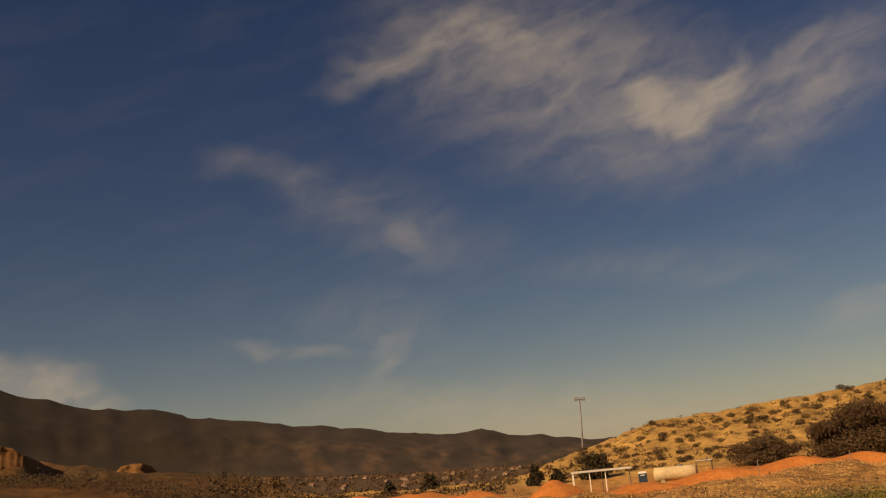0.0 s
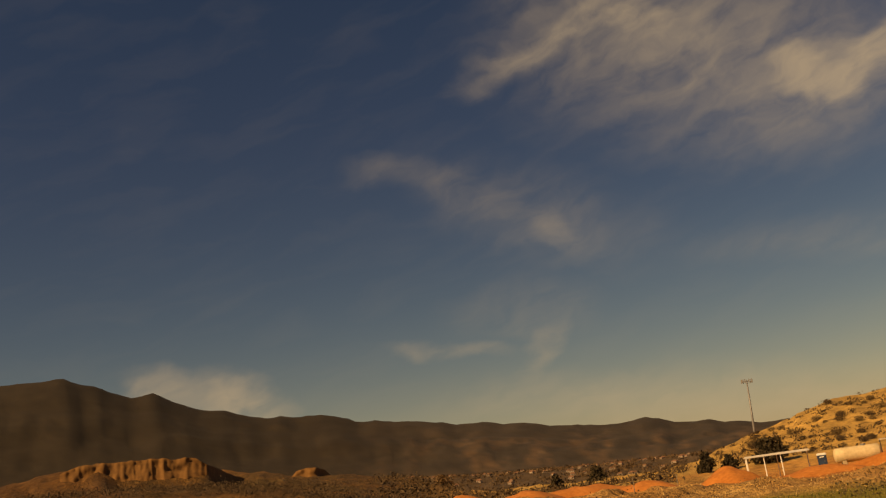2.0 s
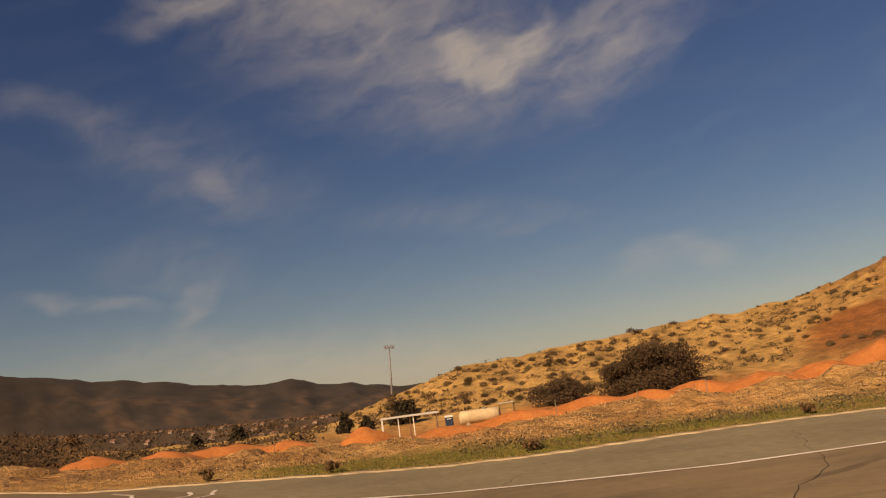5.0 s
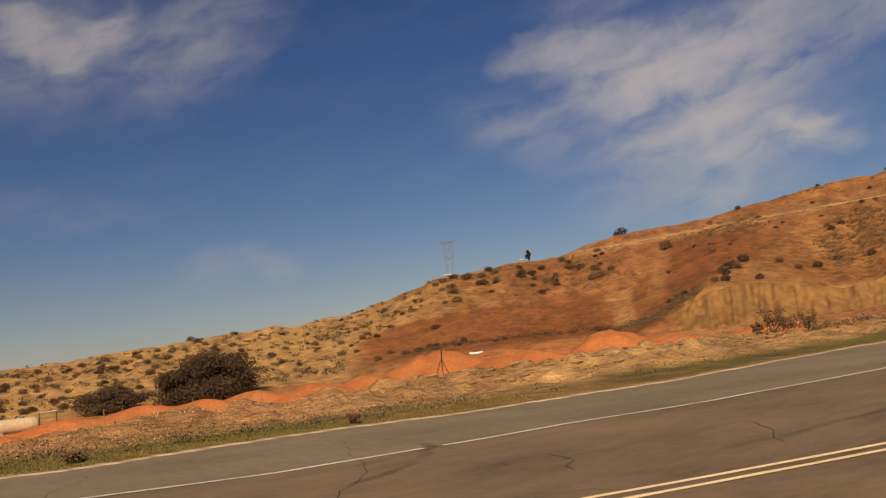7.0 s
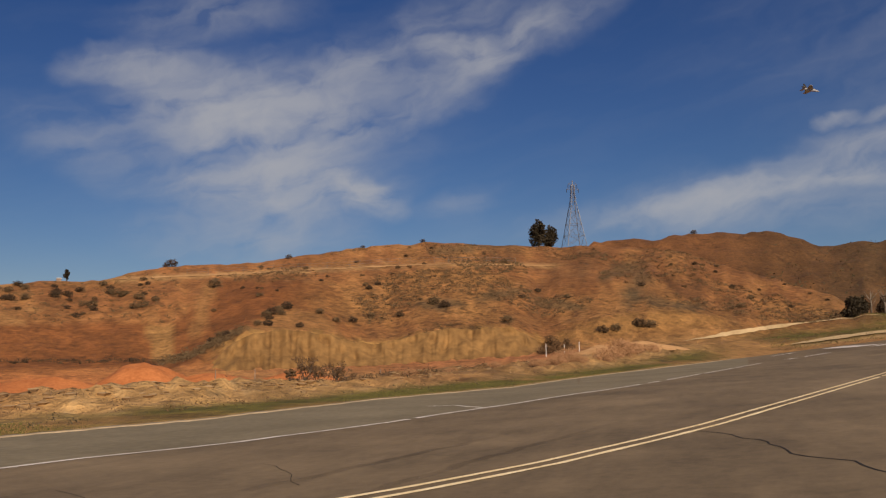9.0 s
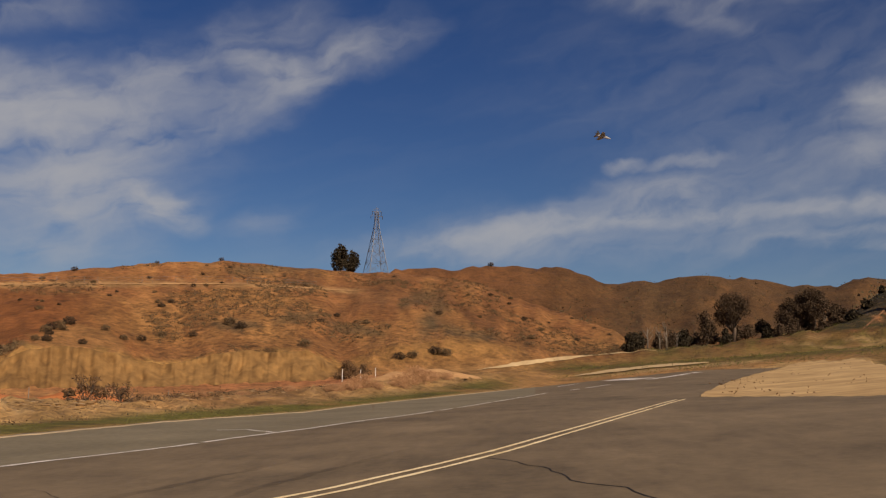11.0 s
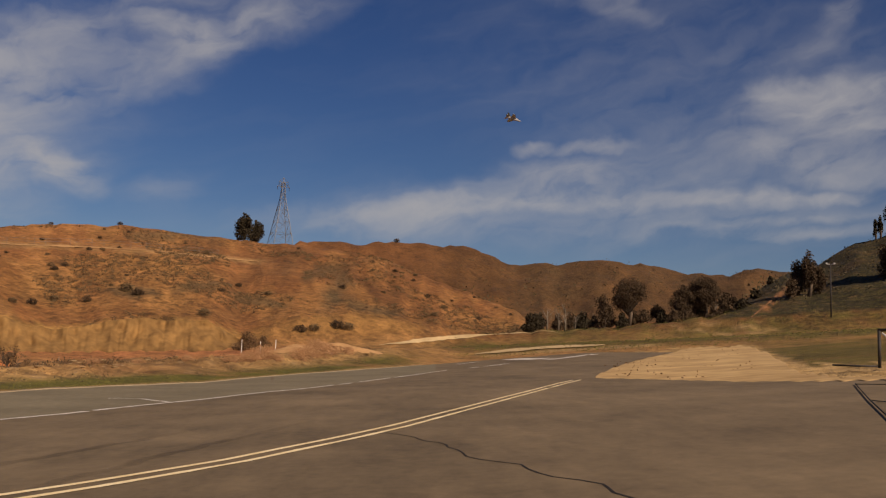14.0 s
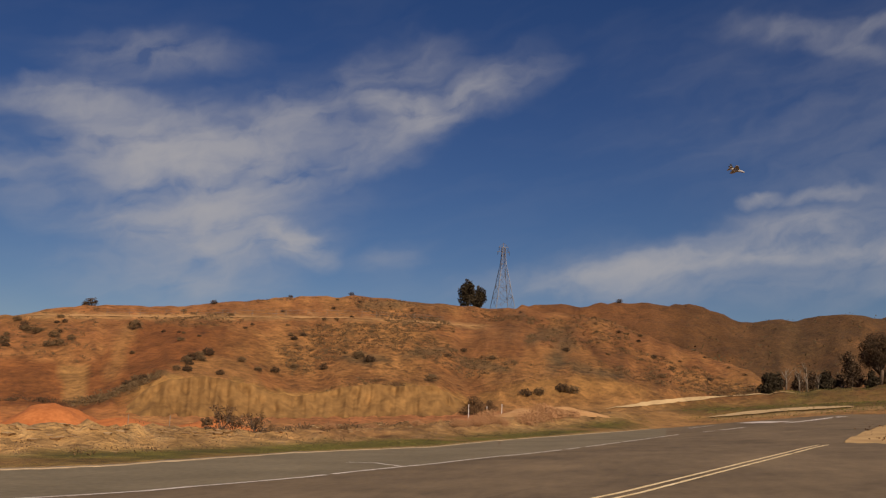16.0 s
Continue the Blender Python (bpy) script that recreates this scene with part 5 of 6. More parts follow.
tree("tree", -14.6, 141, 2.6, -0.75, "dark low tree at the foot of the hill", LEAF, 600, 0.32, 0.0, 4, 7)
tree("tree", -79.85, 262, 5.2, 8.5, "dark dense conifer on the ridge", LEAF, 1700, 0.40, 0.03, 6, 8, narrow=1.3)
tree("tree", -80.55, 262, 4.2, 8.1, "dark dense conifer on the ridge", LEAF, 1200, 0.40, 0.03, 5, 9, narrow=1.3)
tree("tree", -51.85, 236, 1.7, 5.50, "small dark tree on the ridge", LEAF, 500, 0.26, 0.15, 3, 10)
tree("tree", -97.6, 190, 4.6, 3.22, "dark dense bushy tree beside the track", LEAF, 1300, 0.36, 0.0, 6, 17)
tree("tree", -103.4, 205, 8.2, 5.52, "tall dark brown feathery tree at the field's edge", BROWNLEAF, 5200, 0.28, 0.22, 12, 18)
tree("tree", -101.9, 204, 4.6, 4.5, "slender brown feathery tree at the field's edge", BROWNLEAF, 900, 0.40, 0.02, 6, 47)
tree("tree", -106.6, 205, 6.6, 5.15, "tall dark brown feathery tree at the field's edge", BROWNLEAF, 4200, 0.29, 0.12, 11, 19)
tree("tree", -107.8, 206, 8.4, 5.68, "tall dark brown feathery tree at the field's edge", BROWNLEAF, 5200, 0.29, 0.12, 12, 48)
tree("tree", -109.0, 212, 5.5, 4.75, "low brown feathery tree at the field's edge", BROWNLEAF, 900, 0.42, 0.1, 6, 20)
tree("tree", -100.6, 200, 3.6, 3.30, "low dark bushy tree at the field's edge", LEAF, 800, 0.36, 0.05, 5, 21)
tree("tree", -105.0, 210, 3.6, 3.95, "low brown tree at the field's edge", BROWNLEAF, 700, 0.38, 0.1, 5, 23)
tree("tree", -110.7, 238, 3.0, 4.7, "dark tree on the green slope", LEAF, 700, 0.42, 0.05, 5, 24)
tree("tree", -111.45, 262, 1.8, 4.95, "small dark tree on the green slope", LEAF, 350, 0.40, 0.05, 4, 49)
tree("tree", -113.55, 205, 3.6, 7.22, "tall dark ragged tree on the green hillside", BROWNLEAF, 1900, 0.36, 0.06, 11, 25)
tree("tree", -112.95, 206, 3.4, 6.70, "tall dark ragged tree on the green hillside", BROWNLEAF, 1600, 0.36, 0.05, 10, 26)
tree("tree", -114.1, 207, 3.2, 6.30, "dark ragged tree on the green hillside", BROWNLEAF, 1100, 0.36, 0.05, 9, 50)
tree("tree", -112.6, 204, 2.6, 5.60, "dark narrow tree on the green hillside", BROWNLEAF, 700, 0.36, 0.05, 7, 51)
for az, el, w, seed in ((-117.05, 8.85, 1.7, 61), (-117.3, 9.10, 2.0, 62), (-117.75, 9.80, 2.8, 63), (-118.4, 9.75, 2.6, 64)):
    tree("tree", az, float(ridge_r(az)) * 0.985, w, el, "small dark tree on the green hill's skyline", LEAF, 420, 0.36, 0.06, 5, seed, "skyline trees")
tree("tree", -117.75, 208, 4.6, 7.6, "dark bushy tree on the green hillside", BROWNLEAF, 1700, 0.40, 0.04, 9, 65)
tree("tree", -118.3, 210, 6.0, 9.0, "large dark tree on the green hillside", LEAF, 2400, 0.46, 0.06, 8, 28)
tree("tree", -119.5, 205, 7.0, 8.6, "large dark tree on the green hillside", LEAF, 2400, 0.46, 0.06, 8, 32)
tree("tree", -7.0, 420, 9.0, -0.25, "dark broad tree in the valley", LEAF, 800, 0.8, 0.05, 6, 33)
tree("tree", -4.6, 430, 7.0, -0.45, "dark broad tree in the valley", LEAF, 700, 0.8, 0.05, 6, 34)
tree("tree", 2.2, 400, 12.0, 0.45, "brown bare broad tree in the valley", DRYLEAF, 900, 0.8, 0.05, 7, 35)


lows = random.Random(77)
for k in range(16):
    az = -98.2 - k * 0.78 + lows.uniform(-0.2, 0.2)
    tree("tree", az, 203 + lows.uniform(-4, 8), lows.uniform(2.4, 4.5), float(np.interp(az, (-111, -98), (3.7, 2.95))) + lows.uniform(-0.1, 0.4), "low dark bushy tree in the row along the field", (LEAF, BROWNLEAF, BROWNLEAF)[k % 3], 520, 0.36, 0.0, 5, 100 + k, "field trees")


def bare_tree(az, r, el_top, seed, label):
    """A leafless tree: forked limbs and twigs."""
    rr = random.Random(seed)
    ob = thing("bare_tree", az, r, label, "tree", "bare trees", sink=0.1)
    h = up_to(az, r, el_top) - ob.matrix_basis.translation.z
    part("trunk", mesh_of("trunk", *tube([(0, 0, 0), (0.05, 0.05, h * 0.4), (0, 0.1, h * 0.75)], [0.035 * h, 0.026 * h, 0.012 * h], 7), PALE_BARK, True), ob)
    for k in range(9):
        a, z0 = rr.uniform(0, 6.28), h * rr.uniform(0.25, 0.7)
        q, z1 = h * rr.uniform(0.10, 0.26), min(h, z0 + h * rr.uniform(0.2, 0.45))
        tip = (math.cos(a) * q, math.sin(a) * q, z1)
        part("limb", mesh_of("limb", *tube([(0, 0, z0), (tip[0] * 0.55, tip[1] * 0.55, (z0 + z1) / 2), tip], [0.014 * h, 0.009 * h, 0.003 * h], 5), PALE_BARK, True), ob)
    return ob


for az, r, el, seed in ((-98.5, 195, 3.75, 1), (-99.2, 196, 3.6, 2), (-99.6, 197, 3.85, 3), (-100.2, 198, 3.3, 4), (-108.4, 207, 4.3, 5)):
    bare_tree(az, r, el, seed, "leafless tree with pale trunk and limbs")


def scrub_mesh(seed, mat, n=620):
    rr = random.Random(seed)
    ls = [(rr.uniform(-0.15, 0.15), rr.uniform(-0.15, 0.15), rr.uniform(0.30, 0.38), rr.uniform(0.42, 0.55), rr.uniform(0.42, 0.55), rr.uniform(0.36, 0.46)) for _ in range(2)]
    return mesh_of("shrub", *leaf_quads(crown_points(ls, n, 0.3), 0.052), mat)


SCRUB = [scrub_mesh(k, (BRUSH, BROWNLEAF, BRUSH, BROWNLEAF)[k % 4]) for k in range(8)]
SCRUB_WORDS = {BRUSH: "low grey-brown scrub bush on the dry slope", BROWNLEAF: "low dark brown scrub bush on the dry slope"}


def shrub(az, r, size, k):
    me = SCRUB[k % 8]
    ob = part("shrub", me)
    p = place(az, r)
    ob.matrix_basis = pose(p.x, p.y, p.z - 0.08, 0, 0, (k * 67) % 360) @ Matrix.Diagonal((size, size, size * 0.78, 1))
    tagged(ob, SCRUB_WORDS[me.materials[0]], "shrub", "hillside shrubs")


pick = random.Random(12)
count = 0
for lo, hi, near, far, n, s0, s1 in ((-33, -15.5, 0.05, 0.93, 104, 0.9, 2.0), (-46, -33, 0.05, 0.95, 40, 0.8, 1.7), (-57.5, -46, 0.48, 0.93, 50, 1.2, 2.6), (-96.5, -69.5, 0.15, 0.94, 38, 0.8, 1.7), (-70, -60, 0.35, 0.9, 16, 0.8, 1.6), (-47.6, -43.6, 0.02, 0.10, 14, 0.7, 1.4), (-52, -47.6, 0.02, 0.07, 6, 0.5, 1.0)):
    for _ in range(n):
        az = pick.uniform(lo, hi)
        b0, b1 = float(base_r(az)) + 8, float(ridge_r(az))
        shrub(az, b0 + (b1 - b0) * pick.uniform(near, far), pick.uniform(s0, s1), count)
        count += 1


def on_slope(az, el):
    """Distance at which the slope reaches that elevation."""
    rs = np.arange(float(base_r(az)) - 4, float(ridge_r(az)) * 1.03, 1.0)
    for r in rs:
        if land(az, r) > up_to(az, r, el):
            return float(r)
    return float(rs[-1])


for az, r, size in ((-57.65, 241, 3.3), (-57.3, 241, 1.6), (-72.7, 255, 1.6), (-31.15, 222, 2.0), (-64.5, 242, 1.8), (-69.0, 250, 1.3), (-89.1, 605, 4.5)):
    shrub(az, r, size, 1)
for az, el, size in ((-63.1, 2.72, 1.5), (-63.5, 2.85, 1.7), (-63.9, 3.0, 1.6), (-64.3, 3.2, 1.9), (-64.0, 2.85, 1.3), (-63.4, 2.6, 1.2), (-62.7, 2.25, 1.2), (-63.2, 2.2, 1.4), (-66.3, 2.9, 1.3), (-65.2, 2.1, 1.2), (-60.2, 4.55, 2.4),
                     (-59.9, 1.2, 1.3), (-60.4, 1.5, 1.5), (-60.9, 1.6, 1.3), (-67.4, 2.4, 1.2), (-68.3, 2.4, 1.4), (-69.4, 2.6, 1.4), (-71.3, 2.7, 1.3), (-73.4, 3.4, 2.0), (-73.9, 3.2, 1.8), (-77.7, 2.2, 1.7), (-83.6, 1.5, 1.8), (-84.4, 1.6, 1.6), (-85.6, 1.8, 2.0), (-86.3, 1.7, 1.7)):
    shrub(az, on_slope(az, el), size * 1.35, count * 4 + 3 if count % 2 else count * 4 + 2)
    count += 1


def scatter(name, spots, leaf, per, spread, mat, label, category):
    """Uncountable low growth: clumps of small blades or leaves at the given spots."""
    c = np.repeat(np.array(spots), per, axis=0)
    c = c + rng.normal(size=c.shape) * np.array((spread, spread, spread * 0.45))
    tagged(part(name, mesh_of(name, *leaf_quads(c, leaf), mat)), label, category, kind="stuff")


def spots(lo, hi, r0, r1, n, lift=0.1, clump=0.0, bare_cut=False):
    out = []
    while len(out) < n:
        az = pick.uniform(lo, hi)
        a, b = r0(az), r1(az)
        r = a + (b - a) * pick.random()
        p = place(az, r)
        if bare_cut and -70 < az < -40 and land(az, r) < up_to(az, r, float(cut_top(az))):
            continue
        if clump and noise.noise((p.x * 0.045, p.y * 0.045, 4.0)) < clump * pick.uniform(-0.5, 1):
            continue
        out.append((p.x, p.y, p.z + lift))
    return out


def hb(az): return float(base_r(az)) + 6
def hr(az): return float(ridge_r(az)) * 0.99


scatter("scrub", spots(-46, -14, hb, hr, 620, 0.25, 0.0, True), 0.15, 26, 0.36, BROWNLEAF, "scattered dry brown scrub on the tan slope", "scrub")
scatter("scrub", spots(-97, -60, hb, hr, 1000, 0.12, 0.05, True), 0.12, 18, 0.28, DRYLEAF, "thick dry brown scrub on the rust slope", "scrub")
scatter("scrub", spots(-84, -68, lambda a: hb(a) + 12, lambda a: hr(a) * 0.95, 900, 0.12, 0.05, True), 0.12, 18, 0.27, BRUSH, "grey-brown scrub on the rust slope", "scrub")
scatter("scrub", spots(-97, -61, hb, hr, 800, 0.15, 0.1, True), 0.13, 22, 0.32, BRUSH, "grey-brown scrub on the rust slope", "scrub")
scatter("scrub", spots(-58, -46, hb, hr, 300, 0.2, 0.0, True), 0.11, 22, 0.28, BRUSH, "scattered brown scrub on the rust slope", "scrub")
scatter("scrub", spots(3, 27, lambda a: 130, lambda a: 205, 700, 0.1, 0.15), 0.12, 40, 1.1, BROWNLEAF, "dark tangled scrub below the mesa", "scrub")
scatter("scrub", spots(-12, 6, lambda a: 130, lambda a: 330, 520, 0.3), 0.24, 30, 0.95, BROWNLEAF, "brown scrub in the valley", "scrub")
scatter("valley_trees", spots(-14, 8, lambda a: 700, lambda a: 2150, 1000, 1.2), 1.5, 18, 4.0, VALLEYLEAF, "dark trees scattered through the valley town", "trees")
gully = []
for k in range(240):
    az = -57.2 - 4.6 * pick.random() ** 0.8
    p = place(az, on_slope(az, float(gully_el(az)) + pick.gauss(0.08, 0.14)))
    gully.append((p.x, p.y, p.z + 0.1))
rubble = []
for k in range(230):
    az = pick.uniform(-57.3, -43.5)
    p = place(az, on_slope(az, float(bank_el(az)) + 0.16 + pick.gauss(0.0, 0.07)))
    rubble.append((p.x, p.y, p.z + 0.08))
scatter("scrub", rubble, 0.10, 20, 0.34, BROWNLEAF, "dark scrub at the foot of the bare cut", "scrub")
scatter("scrub", gully, 0.12, 22, 0.34, BRUSH, "dark scrub along an eroded gully", "scrub")
scatter("brush", spots(-112, -93, lambda a: 230, lambda a: 600, 500, 0.3), 0.45, 8, 1.6, OLIVE, "dark brush on the far brown hills", "brush")
scatter("brush", spots(-121, -111.5, lambda a: 195, lambda a: 310, 220, 0.2), 0.22, 10, 0.6, OLIVE, "dark brush on the green hillside", "brush")


# grass and stones of the verge and bank
def blades(name, pts, height, width, mat, label):
    p = np.array(pts)
    n = len(p)
    a = rng.uniform(0, 6.283, n)
    w = width * rng.uniform(0.5, 1.5, n)
    h = height * rng.uniform(0.4, 1.4, n)
    side = np.stack([np.cos(a) * w, np.sin(a) * w, 0 * a], -1)
    tip = p + np.stack([rng.normal(size=n) * h * 0.4, rng.normal(size=n) * h * 0.4, h], -1)
    v = np.stack([p - side, p + side, tip], 1).reshape(-1, 3)
    tagged(part(name, mesh_of(name, v, [(3 * i, 3 * i + 1, 3 * i + 2) for i in range(n)], mat)), label, "grass", kind="stuff")


def tufts(lo, hi, r0, r1, n, per, spread, clump=0.0):
    base = np.array(spots(lo, hi, r0, r1, n, -0.03, clump))
    c = np.repeat(base, per, axis=0)
    c[:, :2] += rng.normal(size=(len(c), 2)) * spread
    return c


def pe(az): return float(pave_r(az))


blades("dry_grass", tufts(-90, 8, lambda a: pe(a) * 1.16, lambda a: pe(a) * 1.6, 1300, 14, 0.30, 0.2), 0.05, 0.012, STRAW, "dry straw-coloured grass on the bank")
blades("green_grass", tufts(-91, -8, lambda a: pe(a) * 1.03, lambda a: pe(a) * 1.20, 4600, 14, 0.3, 0.1), 0.06, 0.014, GRASS, "short green grass along the asphalt")
blades("field_grass", tufts(-118, -93, lambda a: 115, lambda a: 200, 1600, 10, 0.9), 0.14, 0.06, GRASS, "rough green grass of the open field")
scatter("weeds", spots(-90, 2, lambda a: pe(a) * 1.15, lambda a: pe(a) * 1.5, 130, 0.04), 0.035, 30, 0.22, DRYLEAF, "brown dead weeds on the bank", "weeds")


scatter("weeds", spots(-111.5, -102.8, lambda a: apron_edge(a) + 1, lambda a: min(95.0, strip_side(a) - 3 if a > -106.3 else 95.0), 16, 0.0), 0.05, 22, 0.5, DRYLEAF, "small dark weeds on the sand", "weeds")


def stones(name, pts, size, mat, label):
    ico = [(0.1, 0.05, 0.62), (0.9, 0, 0.4), (0.3, 0.85, 0.5), (-0.75, 0.5, 0.45), (-0.7, -0.55, 0.5), (0.3, -0.85, 0.35), (0, 0, -0.6)]
    tri = [(0, 1, 2), (0, 2, 3), (0, 3, 4), (0, 4, 5), (0, 5, 1), (6, 2, 1), (6, 3, 2), (6, 4, 3), (6, 5, 4), (6, 1, 5)]
    chunks = []
    for p in pts:
        s = size * pick.uniform(0.4, 1.6)
        t, q, e = pick.uniform(0, 6.28), pick.uniform(0.5, 1.0), pick.uniform(0.7, 1.5)
        chunks.append(([(p[0] + s * e * (x * math.cos(t) - y * math.sin(t)), p[1] + s * (x * math.sin(t) + y * math.cos(t)), p[2] + s * q * z) for x, y, z in ico], tri))
    tagged(part(name, mesh_of(name, *join(*chunks), mat)), label, "stones", kind="stuff")


def crest(az): return pe(az) * float(np.interp(az, (-93, -84), (1.2, 1.5)))


# dark leaf clumps stand in for the shadow line under the bank's edge
scatter("crest_scrub", spots(-88, -46, lambda a: crest(a) * 0.985, lambda a: crest(a) * 1.03, 130, 0.02, 0.3), 0.045, 40, 0.26, BROWNLEAF, "dark low leaf clumps in place of the shadow line along the bank's crest", "scrub")
scatter("verge_weeds", spots(-90, -20, lambda a: pe(a) * 1.10, lambda a: pe(a) * 1.24, 130, 0.03, 0.3), 0.035, 34, 0.20, OLIVE, "dark green weeds in the verge", "weeds")
stones("clods", spots(-89, -44, lambda a: crest(a) * 0.93, lambda a: crest(a) * 1.05, 620, -0.06), 0.17, ROCK, "pale clay clods heaped along the bank's crest")


def tangle(seed):
    """One tumbleweed: a round tangle of fine curled stems."""
    q = random.Random(seed)
    lobes = [(q.uniform(-0.3, 0.3), q.uniform(-0.3, 0.3), q.uniform(0.28, 0.42), q.uniform(0.5, 0.7), q.uniform(0.5, 0.7), q.uniform(0.32, 0.45)) for _ in range(4)]
    c = crown_points(lobes, 3000, 0.3)
    return mesh_of("tumbleweed", *leaf_quads(c[c[:, 2] > 0.0], 0.026), TANGLE)


WEEDS = [tangle(k) for k in range(3)]
for k, (az, f, q) in enumerate(((-79.6, 1.42, 0.8), (-80.6, 1.40, 1.05), (-81.4, 1.41, 1.1), (-82.1, 1.38, 0.75), (-83.7, 1.36, 1.2), (-84.5, 1.38, 1.5), (-85.3, 1.35, 1.2), (-86.3, 1.34, 0.85), (-77.0, 1.46, 0.45), (-74.3, 1.48, 0.5), (-71.9, 1.5, 0.42))):
    ob = part("tumbleweed", WEEDS[k % 3])
    p = place(az, pe(az) * f)
    ob.matrix_basis = pose(p.x, p.y, p.z - 0.04, 0, 0, k * 50) @ Matrix.Diagonal((q * 1.3, q * 1.3, q * (1.3 + 0.2 * (k % 3)), 1))
    tagged(ob, "round reddish-brown dry tumbleweed on the bank", "tumbleweed", "tumbleweeds")
stones("stones", spots(-88, 2, lambda a: pe(a) * 1.22, lambda a: pe(a) * 1.58, 450, -0.05), 0.09, ROCK, "pale clay clods and stones on the bank")


def dead_bush(az, r, el_top, seed):
    """A straggling bush: stems that fork twice, with withered tufts at their ends."""
    rr = random.Random(seed)
    ob = thing("dead_bush", az, r, "straggling grey-brown withered bush on the bank", "bush", "dead bushes", sink=0.05)
    h = max(0.3, up_to(az, r, el_top) - ob.matrix_basis.translation.z)
    twigs, tips = [], []
    for k in range(9):
        a, q = rr.uniform(0, 6.28), rr.uniform(0.1, 0.55) * h
        knee = Vector((math.cos(a) * q * 0.6, math.sin(a) * q * 0.6, h * rr.uniform(0.3, 0.55)))
        twigs.append(tube([(0, 0, 0), knee * 0.55 + Vector((rr.gauss(0, 0.05), rr.gauss(0, 0.05), 0)) * h, knee], [0.022 * h, 0.017 * h, 0.012 * h], 5))
        for j in range(4):
            tip = knee + Vector((rr.gauss(0, 0.2), rr.gauss(0, 0.2), rr.uniform(0.08, 0.5))) * h
            tip.z = min(tip.z, h)
            twigs.append(tube([knee, knee * 0.45 + tip * 0.55 + Vector((rr.gauss(0, 0.04), rr.gauss(0, 0.04), 0)) * h, tip], [0.011 * h, 0.008 * h, 0.003 * h], 4))
            tips.append((tip.x, tip.y, tip.z - 0.04 * h, 0.13 * h, 0.13 * h, 0.10 * h))
    part("branchwork", mesh_of("branchwork", *join(*twigs), BARK), ob)
    part("foliage", mesh_of("foliage", *leaf_quads(crown_points(tips, 620, 0.1), 0.045 * max(1.0, h * 0.8)), DRYLEAF), ob)


for az, r, el, seed in ((-65.4, 47, 0.35, 1), (-66.2, 48, 0.05, 2), (-67.4, 49, -0.05, 3), (-64.6, 46, -0.4, 4), (-24.2, 21.5, -3.75, 6), (-5.0, 23.8, -3.2, 7), (-12.2, 22.0, -3.6, 5), (-40.2, 24.0, -3.6, 8)):
    dead_bush(az, r, el, seed)


# ---- built things ----
def shelter():
    r = 112
    ob = thing("open_shelter", -17.2, r, "open steel shelter with flat pale roof on white posts", "shelter", z=up_to(-17.2, r, -2.2))
    w, h = r * math.radians(3.5), r * (math.tan(radians(2.2)) - math.tan(radians(1.05)))
    roof = part("roof", mesh_of("roof", *box(0, 0, h + 0.04, w, 3.6, 0.09, 0.02), SHEET), ob, "pale ribbed sheet roof")
    rib = mesh_of("rib", *box(0, 0, 0, w, 0.06, 0.06, 0.015), SHEET)
    for k in range(15):
        part("rib", rib, roof).location = (0, -1.75 + 0.25 * k, h + 0.11)
    part("fascia", mesh_of("fascia", *box(0, -1.84, h + 0.02, w + 0.05, 0.06, 0.09, 0.01), SHEET), ob, "pale fascia strip")
    for x, y in ((-0.48, -1.6), (-0.20, -1.6), (0.06, -1.6), (-0.48, 1.6), (0.0, 1.6), (0.47, 1.6)):
        part("post", mesh_of("post", *box(x * w, y, h / 2 - 0.15, 0.11, 0.11, h + 0.3, 0.02), WHITEPAINT), ob)


def tank():
    r = 122
    z = up_to(-21.4, r, -2.10)
    ob = thing("water_tank", -21.4, r, "long cream-painted cylindrical tank lying on supports", "tank", z=z, turn=-21.4 + 6)
    rad, half = r * math.radians(0.40), r * math.radians(1.25)
    ring = [(0.0, 0.02), (0.05, 0.45), (0.16, 0.80), (0.36, 1.0)]
    xs = [(-half + q * rad, s * rad) for q, s in ring] + [(x, rad) for x in (-half * 0.4, 0, half * 0.4)] + [(half - q * rad, s * rad) for q, s in reversed(ring)]
    body = tube([(x, 0, rad + 0.25) for x, _ in xs], [s for _, s in xs], 24)
    part("body", mesh_of("body", *body, CREAM, True), ob)
    for x in (-0.55, 0.0, 0.55):
        part("band", mesh_of("band", *tube([(x * half - 0.05, 0, rad + 0.25), (x * half + 0.05, 0, rad + 0.25)], [rad * 1.015] * 2, 24), CREAM, False), ob)
    for x in (-0.6, 0.6):
        part("saddle", mesh_of("saddle", *box(x * half, 0, 0.1, 0.5, rad * 1.6, 0.7, 0.04), KERB), ob, "concrete saddle support")
    part("hatch", mesh_of("hatch", *tube([(half * 0.3, 0, rad * 2 + 0.2), (half * 0.3, 0, rad * 2 + 0.42)], [0.3, 0.3], 12), STEEL), ob, "steel top hatch")


def lean_to():
    r = 127
    ob = thing("lean_to", -23.1, r, "small flat-roofed steel lean-to beside the tank", "shelter", z=up_to(-23.4, r, -1.9))
    w, h = r * math.radians(0.95), r * (math.tan(radians(1.9)) - math.tan(radians(1.0)))
    part("roof", mesh_of("roof", *box(0, 0, h, w, 2.2, 0.10, 0.02), SHEET), ob)
    for x in (-0.46, 0.46):
        for y in (-0.95, 0.95):
            part("post", mesh_of("post", *box(x * w, y, h / 2, 0.10, 0.10, h, 0.01), RUST), ob)


